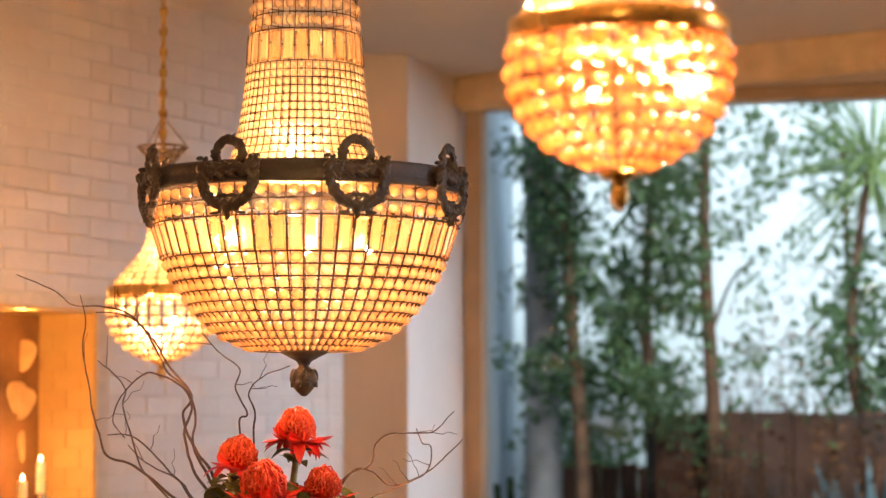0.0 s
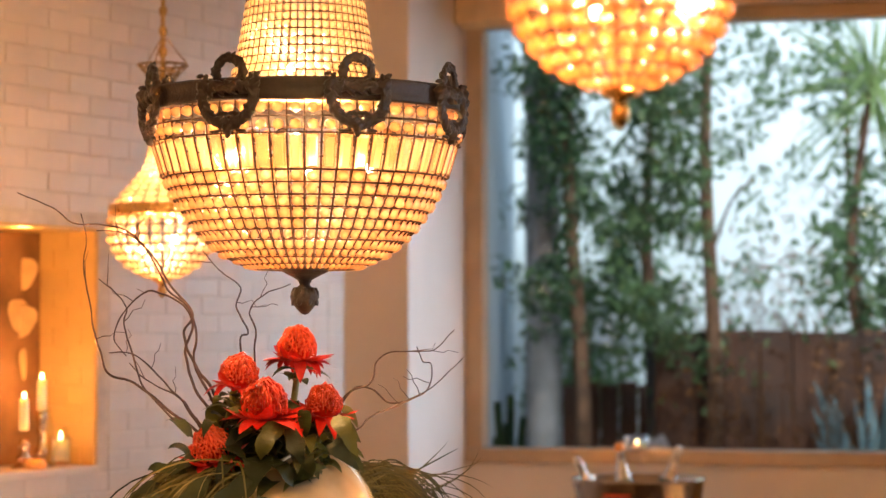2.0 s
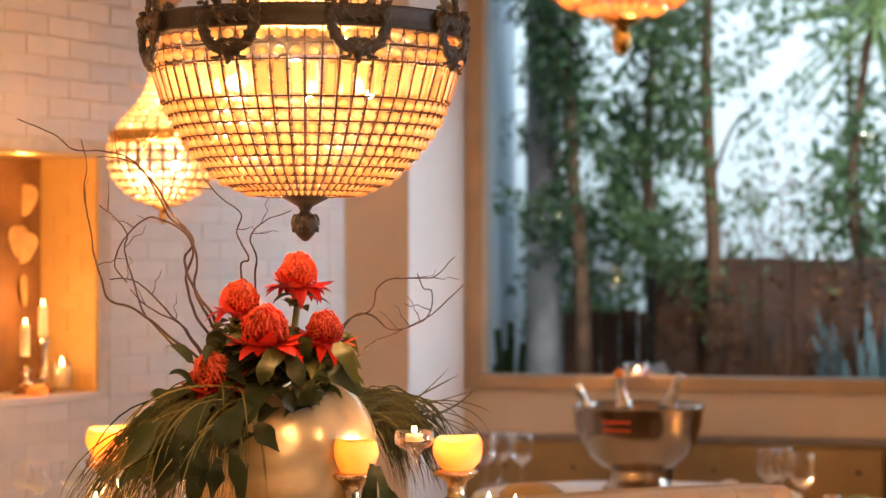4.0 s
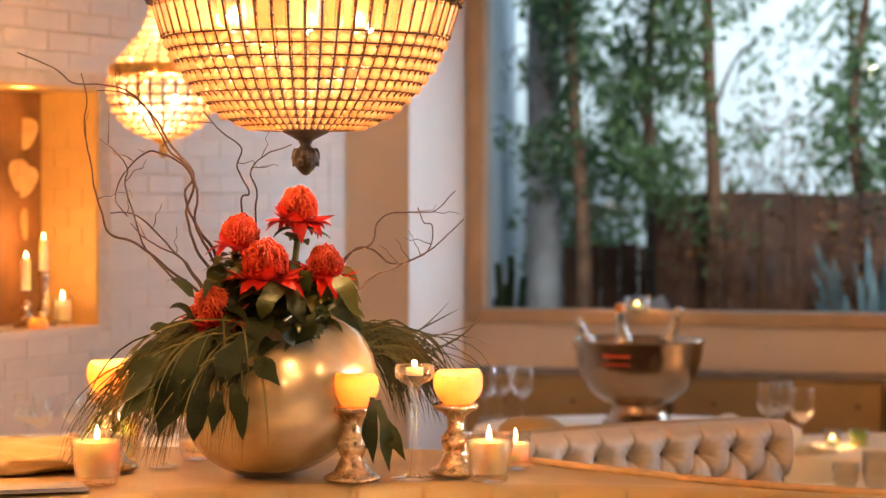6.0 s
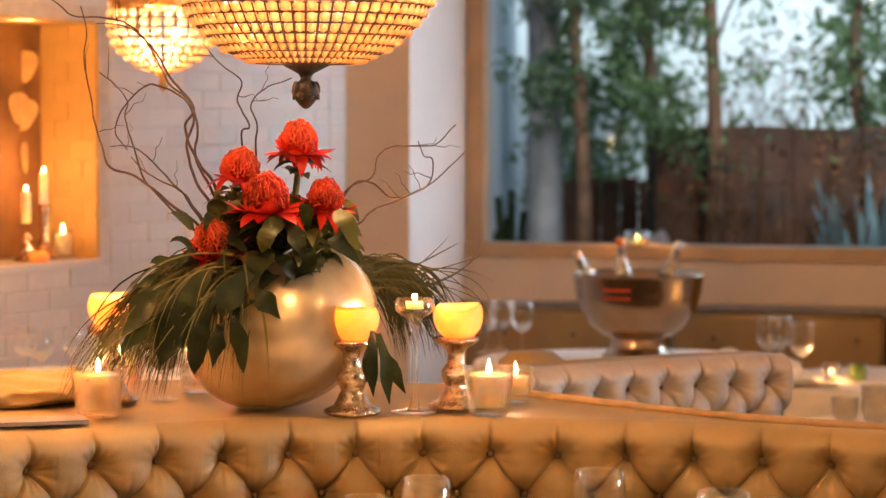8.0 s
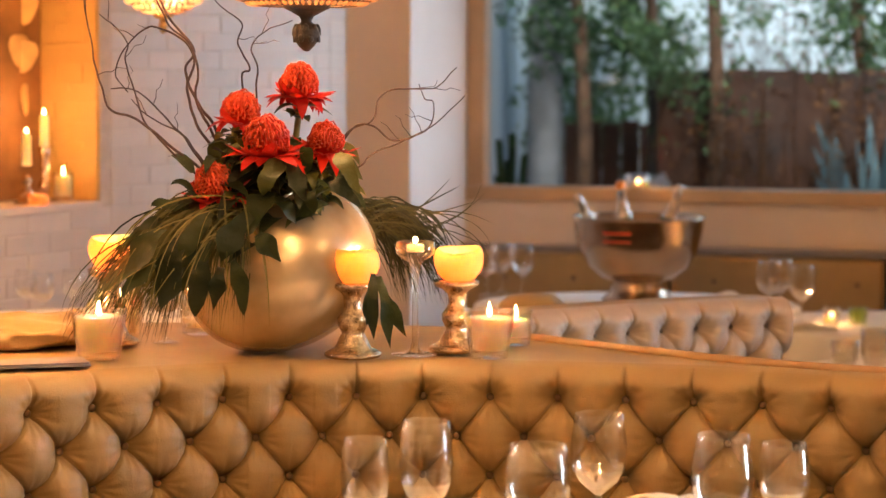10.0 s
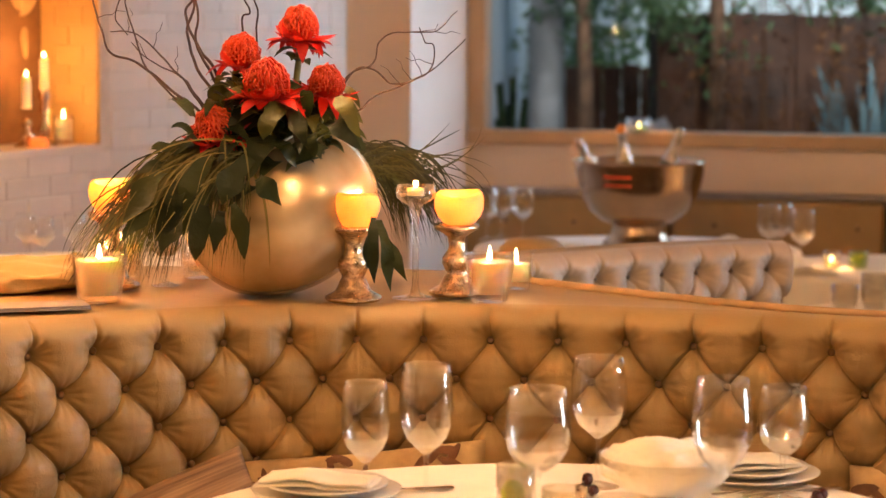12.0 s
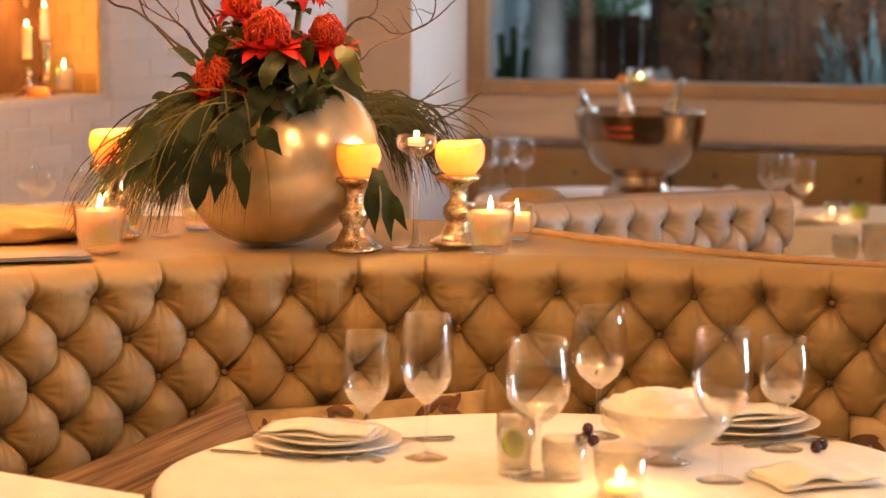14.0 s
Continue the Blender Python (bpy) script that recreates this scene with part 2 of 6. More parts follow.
# the niche's amber light is put into the lining's colour
M_NICHE = material("amber_lit_niche", (0.60, 0.37, 0.12), 0.55, vary=0.06, scale=6, bump=0.2)
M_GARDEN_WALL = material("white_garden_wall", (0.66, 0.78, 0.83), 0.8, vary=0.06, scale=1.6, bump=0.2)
# blue-grey instead of white: the side wall's shade is put into its colour
M_SIDE_WALL = material("shaded_blue_render", (0.38, 0.46, 0.53), 0.85, vary=0.08, scale=2.0, bump=0.3)
M_BARK = material("tree_bark", (0.15, 0.085, 0.05), 0.9, vary=0.3, scale=12, bump=0.7, bump_scale=30)
M_TREE = leaf_material("tree_leaf", (0.115, 0.20, 0.085), (0.03, 0.065, 0.035), 0.32)
M_TREE_DARK = leaf_material("shade_leaf", (0.10, 0.19, 0.075), (0.026, 0.06, 0.03), 0.4)
M_PALM = leaf_material("palm_leaf", (0.20, 0.30, 0.11), (0.08, 0.14, 0.05), 0.4)
M_DRY = leaf_material("dry_brush", (0.32, 0.15, 0.055), (0.08, 0.036, 0.016), 0.7)
M_TIMBER = material("planter_timber", (0.085, 0.036, 0.017), 0.7, vary=0.3, scale=5, bump=0.5, bump_scale=25)
M_SOIL = material("garden_soil", (0.06, 0.045, 0.035), 0.95, vary=0.3, scale=9, bump=0.8)
M_STONE = material("pale_stone", (0.42, 0.38, 0.34), 0.85, vary=0.2, scale=6, bump=0.6)
M_POST = material("weathered_render", (0.27, 0.285, 0.31), 0.85, vary=0.25, scale=5, bump=0.5, bump_scale=25)
M_DARK = material("dark_grape", (0.05, 0.012, 0.015), 0.25, vary=0.2, scale=30)
M_LIME = material("lime_green", (0.42, 0.50, 0.08), 0.45, vary=0.15, scale=30)
M_BOTTLE = material("bottle_glass", (0.06, 0.09, 0.035), 0.12, vary=0.2, scale=10)
M_FOIL = material("silver_foil", (0.66, 0.64, 0.60), 0.22, 1.0, vary=0.2, scale=50, bump=0.5, bump_scale=90)
M_COPPER = material("copper_foil", (0.75, 0.30, 0.10), 0.3, 1.0, vary=0.15, scale=50, bump=0.3)
M_LABEL = material("red_label_ink", (0.62, 0.07, 0.03), 0.5, vary=0.1, scale=60)
M_SLATE = material("slate_grey", (0.22, 0.20, 0.20), 0.5, vary=0.1, scale=20)
M_PLANTER = material("rusty_planter", (0.075, 0.026, 0.009), 0.7, vary=0.4, scale=3.2, bump=0.5, bump_scale=25, dark=(0.018, 0.009, 0.006))
M_COBALT = material("teal_leaves", (0.08, 0.15, 0.17), 0.4, vary=0.2, scale=6)


# ---- mesh helpers ----
def part(name, bm, mat, parent=None, label="", smooth=True, at=None):
    me = bpy.data.meshes.new(name)
    bm.to_mesh(me)
    bm.free()
    return part_of(name, me, mat, parent, label, smooth, at)


def part_of(name, me, mat, parent=None, label="", smooth=True, at=None):
    if not me.materials:
        me.materials.append(mat)
        if smooth:
            me.polygons.foreach_set("use_smooth", [True] * len(me.polygons))
    ob = new(name, me)
    if parent:
        ob.parent = parent
    if at is not None:
        ob.matrix_basis = at
    return tagged(ob, label)


def thing(name, place, label, category, group="", kind=""):
    ob = new(name)
    ob.location = place
    ob.empty_display_size = 0.05
    return tagged(ob, label, category, group, kind)


def lathe(profile, seg=48, wobble=0.0, squash=1.0):
    """A turned form from (radius, height) pairs."""
    bm = bmesh.new()
    rings = []
    for r, z in profile:
        if r < 1e-5:
            rings.append([bm.verts.new((0, 0, z))])
            continue
        ring = []
        for k in range(seg):
            a = 2 * math.pi * k / seg
            w = 1 + wobble * math.sin(3 * a + z * 30)
            ring.append(bm.verts.new((r * w * math.cos(a), r * w * squash * math.sin(a), z)))
        rings.append(ring)
    for p, q in zip(rings, rings[1:]):
        for k in range(seg):
            j = (k + 1) % seg
            if len(p) == 1 and len(q) > 1:
                bm.faces.new((p[0], q[j], q[k]))
            elif len(q) == 1 and len(p) > 1:
                bm.faces.new((p[k], p[j], q[0]))
            elif len(p) > 1:
                bm.faces.new((p[k], p[j], q[j], q[k]))
    bmesh.ops.recalc_face_normals(bm, faces=bm.faces)
    return bm


def tube(bm, pts, radius, seg=6, end=None):
    """A tube along points; radius tapers to end."""
    pts = [Vector(p) for p in pts]
    n = len(pts)
    last, first = None, None
    side = Vector((0.3, 0.5, 0.81)).normalized()
    for i, p in enumerate(pts):
        d = (pts[min(i + 1, n - 1)] - pts[max(i - 1, 0)]).normalized()
        u = d.cross(side)
        if u.length < 1e-3:
            u = d.cross(Vector((1, 0, 0)))
        u.normalize()
        v = d.cross(u)
        f = i / max(1, n - 1)
        r = radius if end is None else radius * (1 - f) + end * f
        ring = [bm.verts.new(p + r * (math.cos(2 * math.pi * k / seg) * u + math.sin(2 * math.pi * k / seg) * v)) for k in range(seg)]
        if last:
            for k in range(seg):
                j = (k + 1) % seg
                bm.faces.new((last[k], last[j], ring[j], ring[k]))
        else:
            first = ring
        last = ring
    bm.faces.new(first)
    bm.faces.new(list(reversed(last)))
    return bm


def smooth_line(pts, steps=8):
    """Catmull-Rom line through points."""
    pts = [Vector(p) for p in pts]
    q = [2 * pts[0] - pts[1], *pts, 2 * pts[-1] - pts[-2]]
    out = []
    for i in range(1, len(q) - 2):
        a, b, c, d = q[i - 1:i + 3]
        for k in range(steps):
            t = k / steps
            out.append(0.5 * (2 * b + (c - a) * t + (2 * a - 5 * b + 4 * c - d) * t * t + (3 * b - a - 3 * c + d) * t ** 3))
    out.append(pts[-1])
    return out


def block(bm, x0, y0, z0, x1, y1, z1, bevel=0.0, m=None):
    made = bmesh.ops.create_cube(bm, size=1)
    vs = made["verts"]
    for v in vs:
        v.co = Vector((x0 + (v.co.x + 0.5) * (x1 - x0), y0 + (v.co.y + 0.5) * (y1 - y0), z0 + (v.co.z + 0.5) * (z1 - z0)))
        if m:
            v.co = m @ v.co
    if bevel:
        es = {e for v in vs for e in v.link_edges}
        bmesh.ops.bevel(bm, geom=list(es), offset=bevel, segments=2, affect="EDGES", profile=0.5)
    return bm


def prism(outline, z0, z1, bevel=0.0):
    """An upright block over an outline of (x, y)."""
    bm = bmesh.new()
    low = [bm.verts.new((x, y, z0)) for x, y in outline]
    high = [bm.verts.new((x, y, z1)) for x, y in outline]
    n = len(outline)
    for k in range(n):
        j = (k + 1) % n
        bm.faces.new((low[k], low[j], high[j], high[k]))
    bm.faces.new(list(reversed(low)))
    top = bm.faces.new(high)
    if bevel:
        bmesh.ops.bevel(bm, geom=list(top.edges), offset=bevel, segments=3, affect="EDGES", profile=0.5)
    bmesh.ops.recalc_face_normals(bm, faces=bm.faces)
    return bm


def plan(x, y, z, degrees):
    return pose(x, y, z, 0, 0, degrees)

# ---- the room ----
WALL_L = pose(-0.405, 9.25, 0, 0, 0, 63.3)      # x runs away from the camera, y into the wall
WALL_W = pose(0.10, 10.03, 0, 0, 0, -12.9)      # window wall: x to the right, y outwards
NICHE = (-3.0, -1.68, 1.215, 2.02, 0.24)        # from, to, low, high, depth
CEILING = 3.13


def solid(name, blocks, mat, m=None, label="", bevel=0.0):
    bm = bmesh.new()
    for b in blocks:
        block(bm, *b, bevel=bevel)
    ob = part(name, bm, mat, smooth=False, at=m)
    return tagged(ob, label, kind="structure")


floor = solid("floor", [(-4.5, -3.2, -0.12, 5, 10.2, 0)], M_FLOOR, label="dark timber boarded restaurant floor")
bm = prism([(-4.5, -3.2), (5.2, -3.2), (5.2, 8.9), (0.12, 10.1), (-0.4, 10.2), (-4.5, 10.2)], CEILING, CEILING + 0.2)
tagged(part("ceiling", bm, M_CEIL, smooth=False), "plain painted ceiling in warm lamp light", kind="structure")
n0, n1, nz0, nz1, nd = NICHE
wall_left = solid("wall_left", [
    (n1, 0, 0, 0.30, 0.5, CEILING), (n0, 0, 0, n1, 0.5, nz0), (n0, 0, nz1, n1, 0.5, CEILING),
    (-5.2, 0, 0, n0, 0.5, CEILING), (n0, nd + 0.02, nz0, n1, 0.5, nz1)], M_JOINT, WALL_L, "white painted brick wall with a lit niche")
lining = solid("niche_lining", [(n1 - 0.008, 0.004, nz0, n1, nd, nz1 - 0.006), (n0, 0.004, nz1 - 0.012, n1 - 0.012, nd, nz1)], M_NICHE, WALL_L, "brick lining of the niche, its amber light put into the colour")
for k in range(12):
    for y0, y1 in ((0.006, 0.118), (0.122, nd - 0.002)) if k % 2 else ((0.006, 0.060), (0.064, 0.175), (0.179, nd - 0.002)):
        bm = bmesh.new()
        block(bm, n1 - 0.0125, y0, nz0 + 0.008 + 0.0662 * k, n1 - 0.006, y1, nz0 + 0.0702 + 0.0662 * k, 0.002)
        part("brick", bm, M_NICHE, lining, smooth=False)
solid("niche_shelf", [(n0, -0.012, nz0 - 0.02, n1 - 0.014, nd, nz0 + 0.006)], M_PLASTER, WALL_L, "white painted niche shelf", bevel=0.003)
bm = prism([(-0.41, 9.27), (-0.137, 9.29), (0.10, 10.03), (0.10, 10.3), (-0.6, 10.3)], 0, CEILING, 0)
tagged(part("wall_pier", bm, M_PLASTER, smooth=False), "cream plastered pier beside the window", kind="structure")
WX0, WX1, WZ0, WZ1 = 0.004, 3.5, 1.10, 3.06
solid("wall_window", [(0, 0, 0, 4.8, 0.25, WZ0), (0, 0, WZ1, 4.8, 0.25, CEILING), (WX1, 0, WZ0, 4.8, 0.25, WZ1)], M_PLASTER, WALL_W, "cream plastered wall under a large window")
# walls out of view, added to close the room and bounce its light
solid("wall_right", [(4.7, -3.2, 0, 4.95, 4.58, CEILING), (4.7, 4.58, 0, 4.95, 5.12, 0.22), (4.7, 4.58, 2.62, 4.95, 5.12, CEILING), (4.7, 5.12, 0, 4.95, 9.4, CEILING)], M_PLASTER, label="unseen cream plastered side wall closing the room")
solid("wall_back", [(-4.4, -3.2, 0, 4.7, -3.0, CEILING)], M_PLASTER, label="unseen cream plastered rear wall closing the room")
solid("wall_near_left", [(-2.95, -3.0, 0, -2.7, 4.6, CEILING)], M_PLASTER, label="unseen cream plastered side wall closing the room")

# window
win = tagged(new("window_1"), "large fixed window with a tan painted frame", kind="structure")
win.matrix_basis = WALL_W
bm = bmesh.new()
block(bm, WX0, -0.03, WZ0, WX1, 0.14, WZ0 + 0.062, 0.006)
part("window_sill", bm, M_FRAME, win, smooth=False)
bm = bmesh.new()
block(bm, WX0, -0.02, WZ0 + 0.064, WX0 + 0.078, 0.12, WZ1 - 0.064, 0.006)
block(bm, WX1 - 0.062, -0.02, WZ0 + 0.064, WX1, 0.12, WZ1 - 0.064, 0.006)
block(bm, WX0, -0.02, WZ1 - 0.062, WX1, 0.12, WZ1, 0.006)
part("window_frame", bm, M_FRAME, win, smooth=False)
bm = bmesh.new()
block(bm, WX0 + 0.05, 0.06, WZ0 + 0.05, WX1 - 0.05, 0.066, WZ1 - 0.05)
pane = part("pane", bm, M_PANE, win, smooth=False)
pane.visible_shadow = False

# roller blind cassette under the ceiling
bl = thing("roller_blind", (0.05, 9.9, 2.98), "rolled-up tan fabric blind in a wooden cassette", "blind")
bl.rotation_euler = (0, 0, math.atan2(-1.2, 1.61))
bm = bmesh.new()
block(bm, 0, 0, 0.02, 3.6, 0.11, 0.15, 0.008)
part("cassette", bm, M_BLIND, bl, "tan cassette", smooth=False)
bm = bmesh.new()
tube(bm, [(0.02, 0.05, 0.03), (3.58, 0.05, 0.03)], 0.033, 16)
part("fabric_roll", bm, M_BLIND, bl)


# ---- tufted upholstery ----
def tufted(line, z0, z1, row_z, pitch, row, first, amp):
    """A buttoned back along a plan line. Returns its mesh and the places of its buttons."""
    acc = [0.0]
    for p, q in zip(line, line[1:]):
        acc.append(acc[-1] + math.hypot(q[0] - p[0], q[1] - p[1]))
    total = acc[-1]

    def at(s):
        s = min(max(s, 0), total)
        i = max(k for k in range(len(acc) - 1) if acc[k] <= s + 1e-9)
        f = (s - acc[i]) / (acc[i + 1] - acc[i])
        p, q = line[i], line[i + 1]
        dx, dy = q[0] - p[0], q[1] - p[1]
        ln = math.hypot(dx, dy)
        return p[0] + f * dx, p[1] + f * dy, dy / ln, -dx / ln
    ns, nz = int(total / 0.0036), int((z1 - z0) / 0.0036)
    verts, faces = [], []
    for i in range(ns + 1):
        s = total * i / ns
        x, y, nx, ny = at(s)
        for j in range(nz + 1):
            z = z0 + (z1 - z0) * j / nz
            u, v = (s - first) / pitch, (row_z - z) / row
            k = max(0, round(v))
            near = 9.0
            for kk in (k - 1, k, k + 1):
                if kk >= 0:
                    du = u - 0.5 * (kk % 2)
                    dx, dz = (du - round(du)) * pitch, (v - kk) * row
                    if math.hypot(dx, dz) < near:
                        near, turn = math.hypot(dx, dz), math.atan2(dz, dx)
            if v < 0:
                fold = abs(u - round(u)) * pitch
                dome = abs(math.sin(math.pi * u))
                dome += (1 - dome) * min(1, -v)
            else:
                p, q = u + v / 2, u - v / 2
                steep = math.hypot(1 / pitch, 0.5 / row)
                fold = min(abs(p - round(p)), abs(q - round(q))) / steep
                dome = abs(math.sin(math.pi * p) * math.sin(math.pi * q)) ** 0.8
            h = 0.76 + 0.24 * dome - 0.22 * math.exp(-(fold / 0.0028) ** 2) - 0.44 * math.exp(-(near / 0.027) ** 2) - 0.38 * math.exp(-near / 0.017)
            h += 0.085 * math.exp(-near / 0.026) * math.sin(13 * turn) * min(1, near / 0.01)
            h += 0.10 * noise.noise(Vector((s * 9, z * 9, 1.7)))
            edge = (z1 - z) / 0.05
            d = amp * h
            if edge < 1:
                d *= math.sqrt(max(0, 1 - (1 - edge) ** 2)) if edge > 0 else 0
                d -= 0.012 * (1 - edge) ** 2
            verts.append((x + nx * d, y + ny * d, z))
    for i in range(ns):
        for j in range(nz):
            a = i * (nz + 1) + j
            faces.append((a, a + nz + 1, a + nz + 2, a + 1))
    me = bpy.data.meshes.new("tufted_back")
    me.from_pydata(verts, [], faces)
    spots = []
    k = 0
    while row_z - k * row > z0 + 0.02:
        s = first + (0.5 * pitch if k % 2 else 0)
        s -= math.floor(s / pitch) * pitch
        while s < total - 0.01:
            x, y, nx, ny = at(s)
            spots.append((x + nx * amp * 0.17, y + ny * amp * 0.17, row_z - k * row, math.degrees(math.atan2(ny, nx))))
            s += pitch
        k += 1
    return me, spots


def front_y(x):
    return 4.945 - (0.5 if x < -0.1 else 0.19) * (x + 0.1) ** 2


def button_mesh(r):
    bm = lathe([(0, 0.55 * r), (0.5 * r, 0.48 * r), (0.85 * r, 0.25 * r), (r, 0), (0.9 * r, -0.3 * r)], 12)
    bmesh.ops.rotate(bm, verts=bm.verts, matrix=Matrix.Rotation(math.pi / 2, 3, "Y"))
    me = bpy.data.meshes.new("button")
    bm.to_mesh(me)
    bm.free()
    return me


def add_buttons(parent, spots, r, mat, keep=lambda x, y: True):
    me = button_mesh(r)
    for x, y, z, a in spots:
        if keep(x, y):
            part_of("button", me, mat, parent, at=pose(x, y, z, 0, 0, a))


LEDGE = 1.04
front_line = [(-1.3 + 2.9 * k / 60, front_y(-1.3 + 2.9 * k / 60)) for k in range(61)]
sf = 0.0
for p, q in zip(front_line, front_line[1:]):
    if q[0] > -0.334:
        sf += (-0.334 - p[0]) / (q[0] - p[0]) * math.hypot(q[0] - p[0], q[1] - p[1])
        break
    sf += math.hypot(q[0] - p[0], q[1] - p[1])
banq = thing("banquette", (0, 0, 0), "tan leather deep-buttoned curved banquette with a wide padded top", "banquette")
me, spots = tufted(front_line, 0.46, LEDGE, 0.963, 0.1467, 0.086, sf, 0.056)
part_of("tufted_back", me, M_LEATHER, banq)
add_buttons(banq, spots, 0.0085, M_BUTTON)
back_edge = [(1.6, front_y(1.6) + 0.04), (0.98, front_y(0.98) + 0.05), (0.694, 4.93), (0.44, 5.15), (0.188, 5.41), (0.02, 5.66), (-0.4, 5.72), (-1.3, 5.70)]
bm = prism([(x, y + 0.012) for x, y in front_line] + back_edge, 0.0, LEDGE - 0.006, 0.012)
part("padded_top", bm, M_LEATHER, banq, "flat tan leather ledge top", smooth=False)
bm = bmesh.new()
tube(bm, smooth_line([(x, y, LEDGE - 0.002) for x, y in back_edge[:6]], 6), 0.011, 8)
part("piping", bm, M_PIPING, banq)
bm = prism([(x, y - 0.02) for x, y in front_line] + [(1.6, 3.75), (0.9, 4.2), (0.1, 4.35), (-0.6, 4.1), (-1.3, 3.5)], 0.30, 0.47, 0.03)
part("seat", bm, M_LEATHER, banq, smooth=False)
bm = prism([(x, y - 0.05) for x, y in front_line] + [(1.55, 3.85), (0.9, 4.27), (0.1, 4.4), (-0.6, 4.15), (-1.25, 3.6)], 0.0, 0.30)
part("plinth", bm, M_TIMBER, banq, smooth=False)

# the booth behind
l2 = [(0.10, 5.80), (0.20, 5.90), (0.36, 6.02), (0.556, 6.15), (0.75, 6.25), (0.945, 6.33)]
l2 = [tuple(p[:2]) for p in smooth_line([(x, y, 0) for x, y in l2], 6)]
booth = thing("booth_bench", (0, 0, 0), "pale leather buttoned booth back behind the ledge", "banquette")
me, spots = tufted(l2, 0.5, 1.045, 0.968, 0.112, 0.09, 0.05, 0.054)
part_of("tufted_back", me, M_LEATHER_PALE, booth)
add_buttons(booth, spots, 0.007, M_BUTTON)
shell = [(x, y + 0.004) for x, y in l2] + [(x - 0.06, y + 0.10) for x, y in reversed(l2)]
bm = prism(shell, 0, 1.042, 0.012)
part("shell", bm, M_LEATHER, booth, "tan leather outer shell", smooth=False)
bm = lathe([(0, 0), (0.10, 0), (0.10, 0.98), (0.092, 1.015), (0.065, 1.036), (0, 1.042)], 28)
part("end_roll", bm, M_LEATHER, booth, "rounded tan leather end of the booth back", at=pose(0.25, 6.42, 0))
bm = prism([(0.02, 5.76), (0.30, 5.70), (0.95, 5.6), (0.97, 6.28), (0.556, 6.1), (0.2, 5.86)], 0, 0.46, 0.03)
part("seat", bm, M_LEATHER_PALE, booth, smooth=False)


# ---- chandeliers ----
def radius_at(profile, z):
    for (r0, z0), (r1, z1) in zip(profile, profile[1:]):
        lo, hi = min(z0, z1), max(z0, z1)
        if lo - 1e-9 <= z <= hi + 1e-9:
            f = (z - z0) / (z1 - z0)
            return r0 + f * (r1 - r0)
    return profile[-1][0]


def bead_mesh(w, h, d, kind):
    """A cut-glass piece: a faceted round drop or a long prism; it faces +x."""
    bm = bmesh.new()
    if kind == "prism":
        o = [(-0.5, -0.5), (0.5, -0.5), (0.5, 0.5), (-0.5, 0.5)]
        low = [bm.verts.new((-0.2 * d, a * w, b * h)) for a, b in o]
        mid = [bm.verts.new((0.3 * d, a * w, b * h)) for a, b in o]
        top = [bm.verts.new((d, a * w * 0.55, b * h * 0.86)) for a, b in o]
        for p, q in ((low, mid), (mid, top)):
            for k in range(4):
                j = (k + 1) % 4
                bm.faces.new((p[k], p[j], q[j], q[k]))
        bm.faces.new(top)
        bm.faces.new(list(reversed(low)))
    else:
        rings = []
        for f, r in ((-0.4, 0.55), (-0.1, 0.96), (0.35, 0.9), (0.8, 0.5)):
            rings.append([bm.verts.new((f * d, r * w * 0.5 * math.cos(math.pi * k / 4), r * h * 0.5 * math.sin(math.pi * k / 4))) for k in range(8)])
        for p, q in zip(rings, rings[1:]):
            for k in range(8):
                j = (k + 1) % 8
                bm.faces.new((p[k], p[j], q[j], q[k]))
        bm.faces.new(rings[-1])
        bm.faces.new(list(reversed(rings[0])))
    me = bpy.data.meshes.new("crystal")
    bm.to_mesh(me)
    bm.free()
    return me


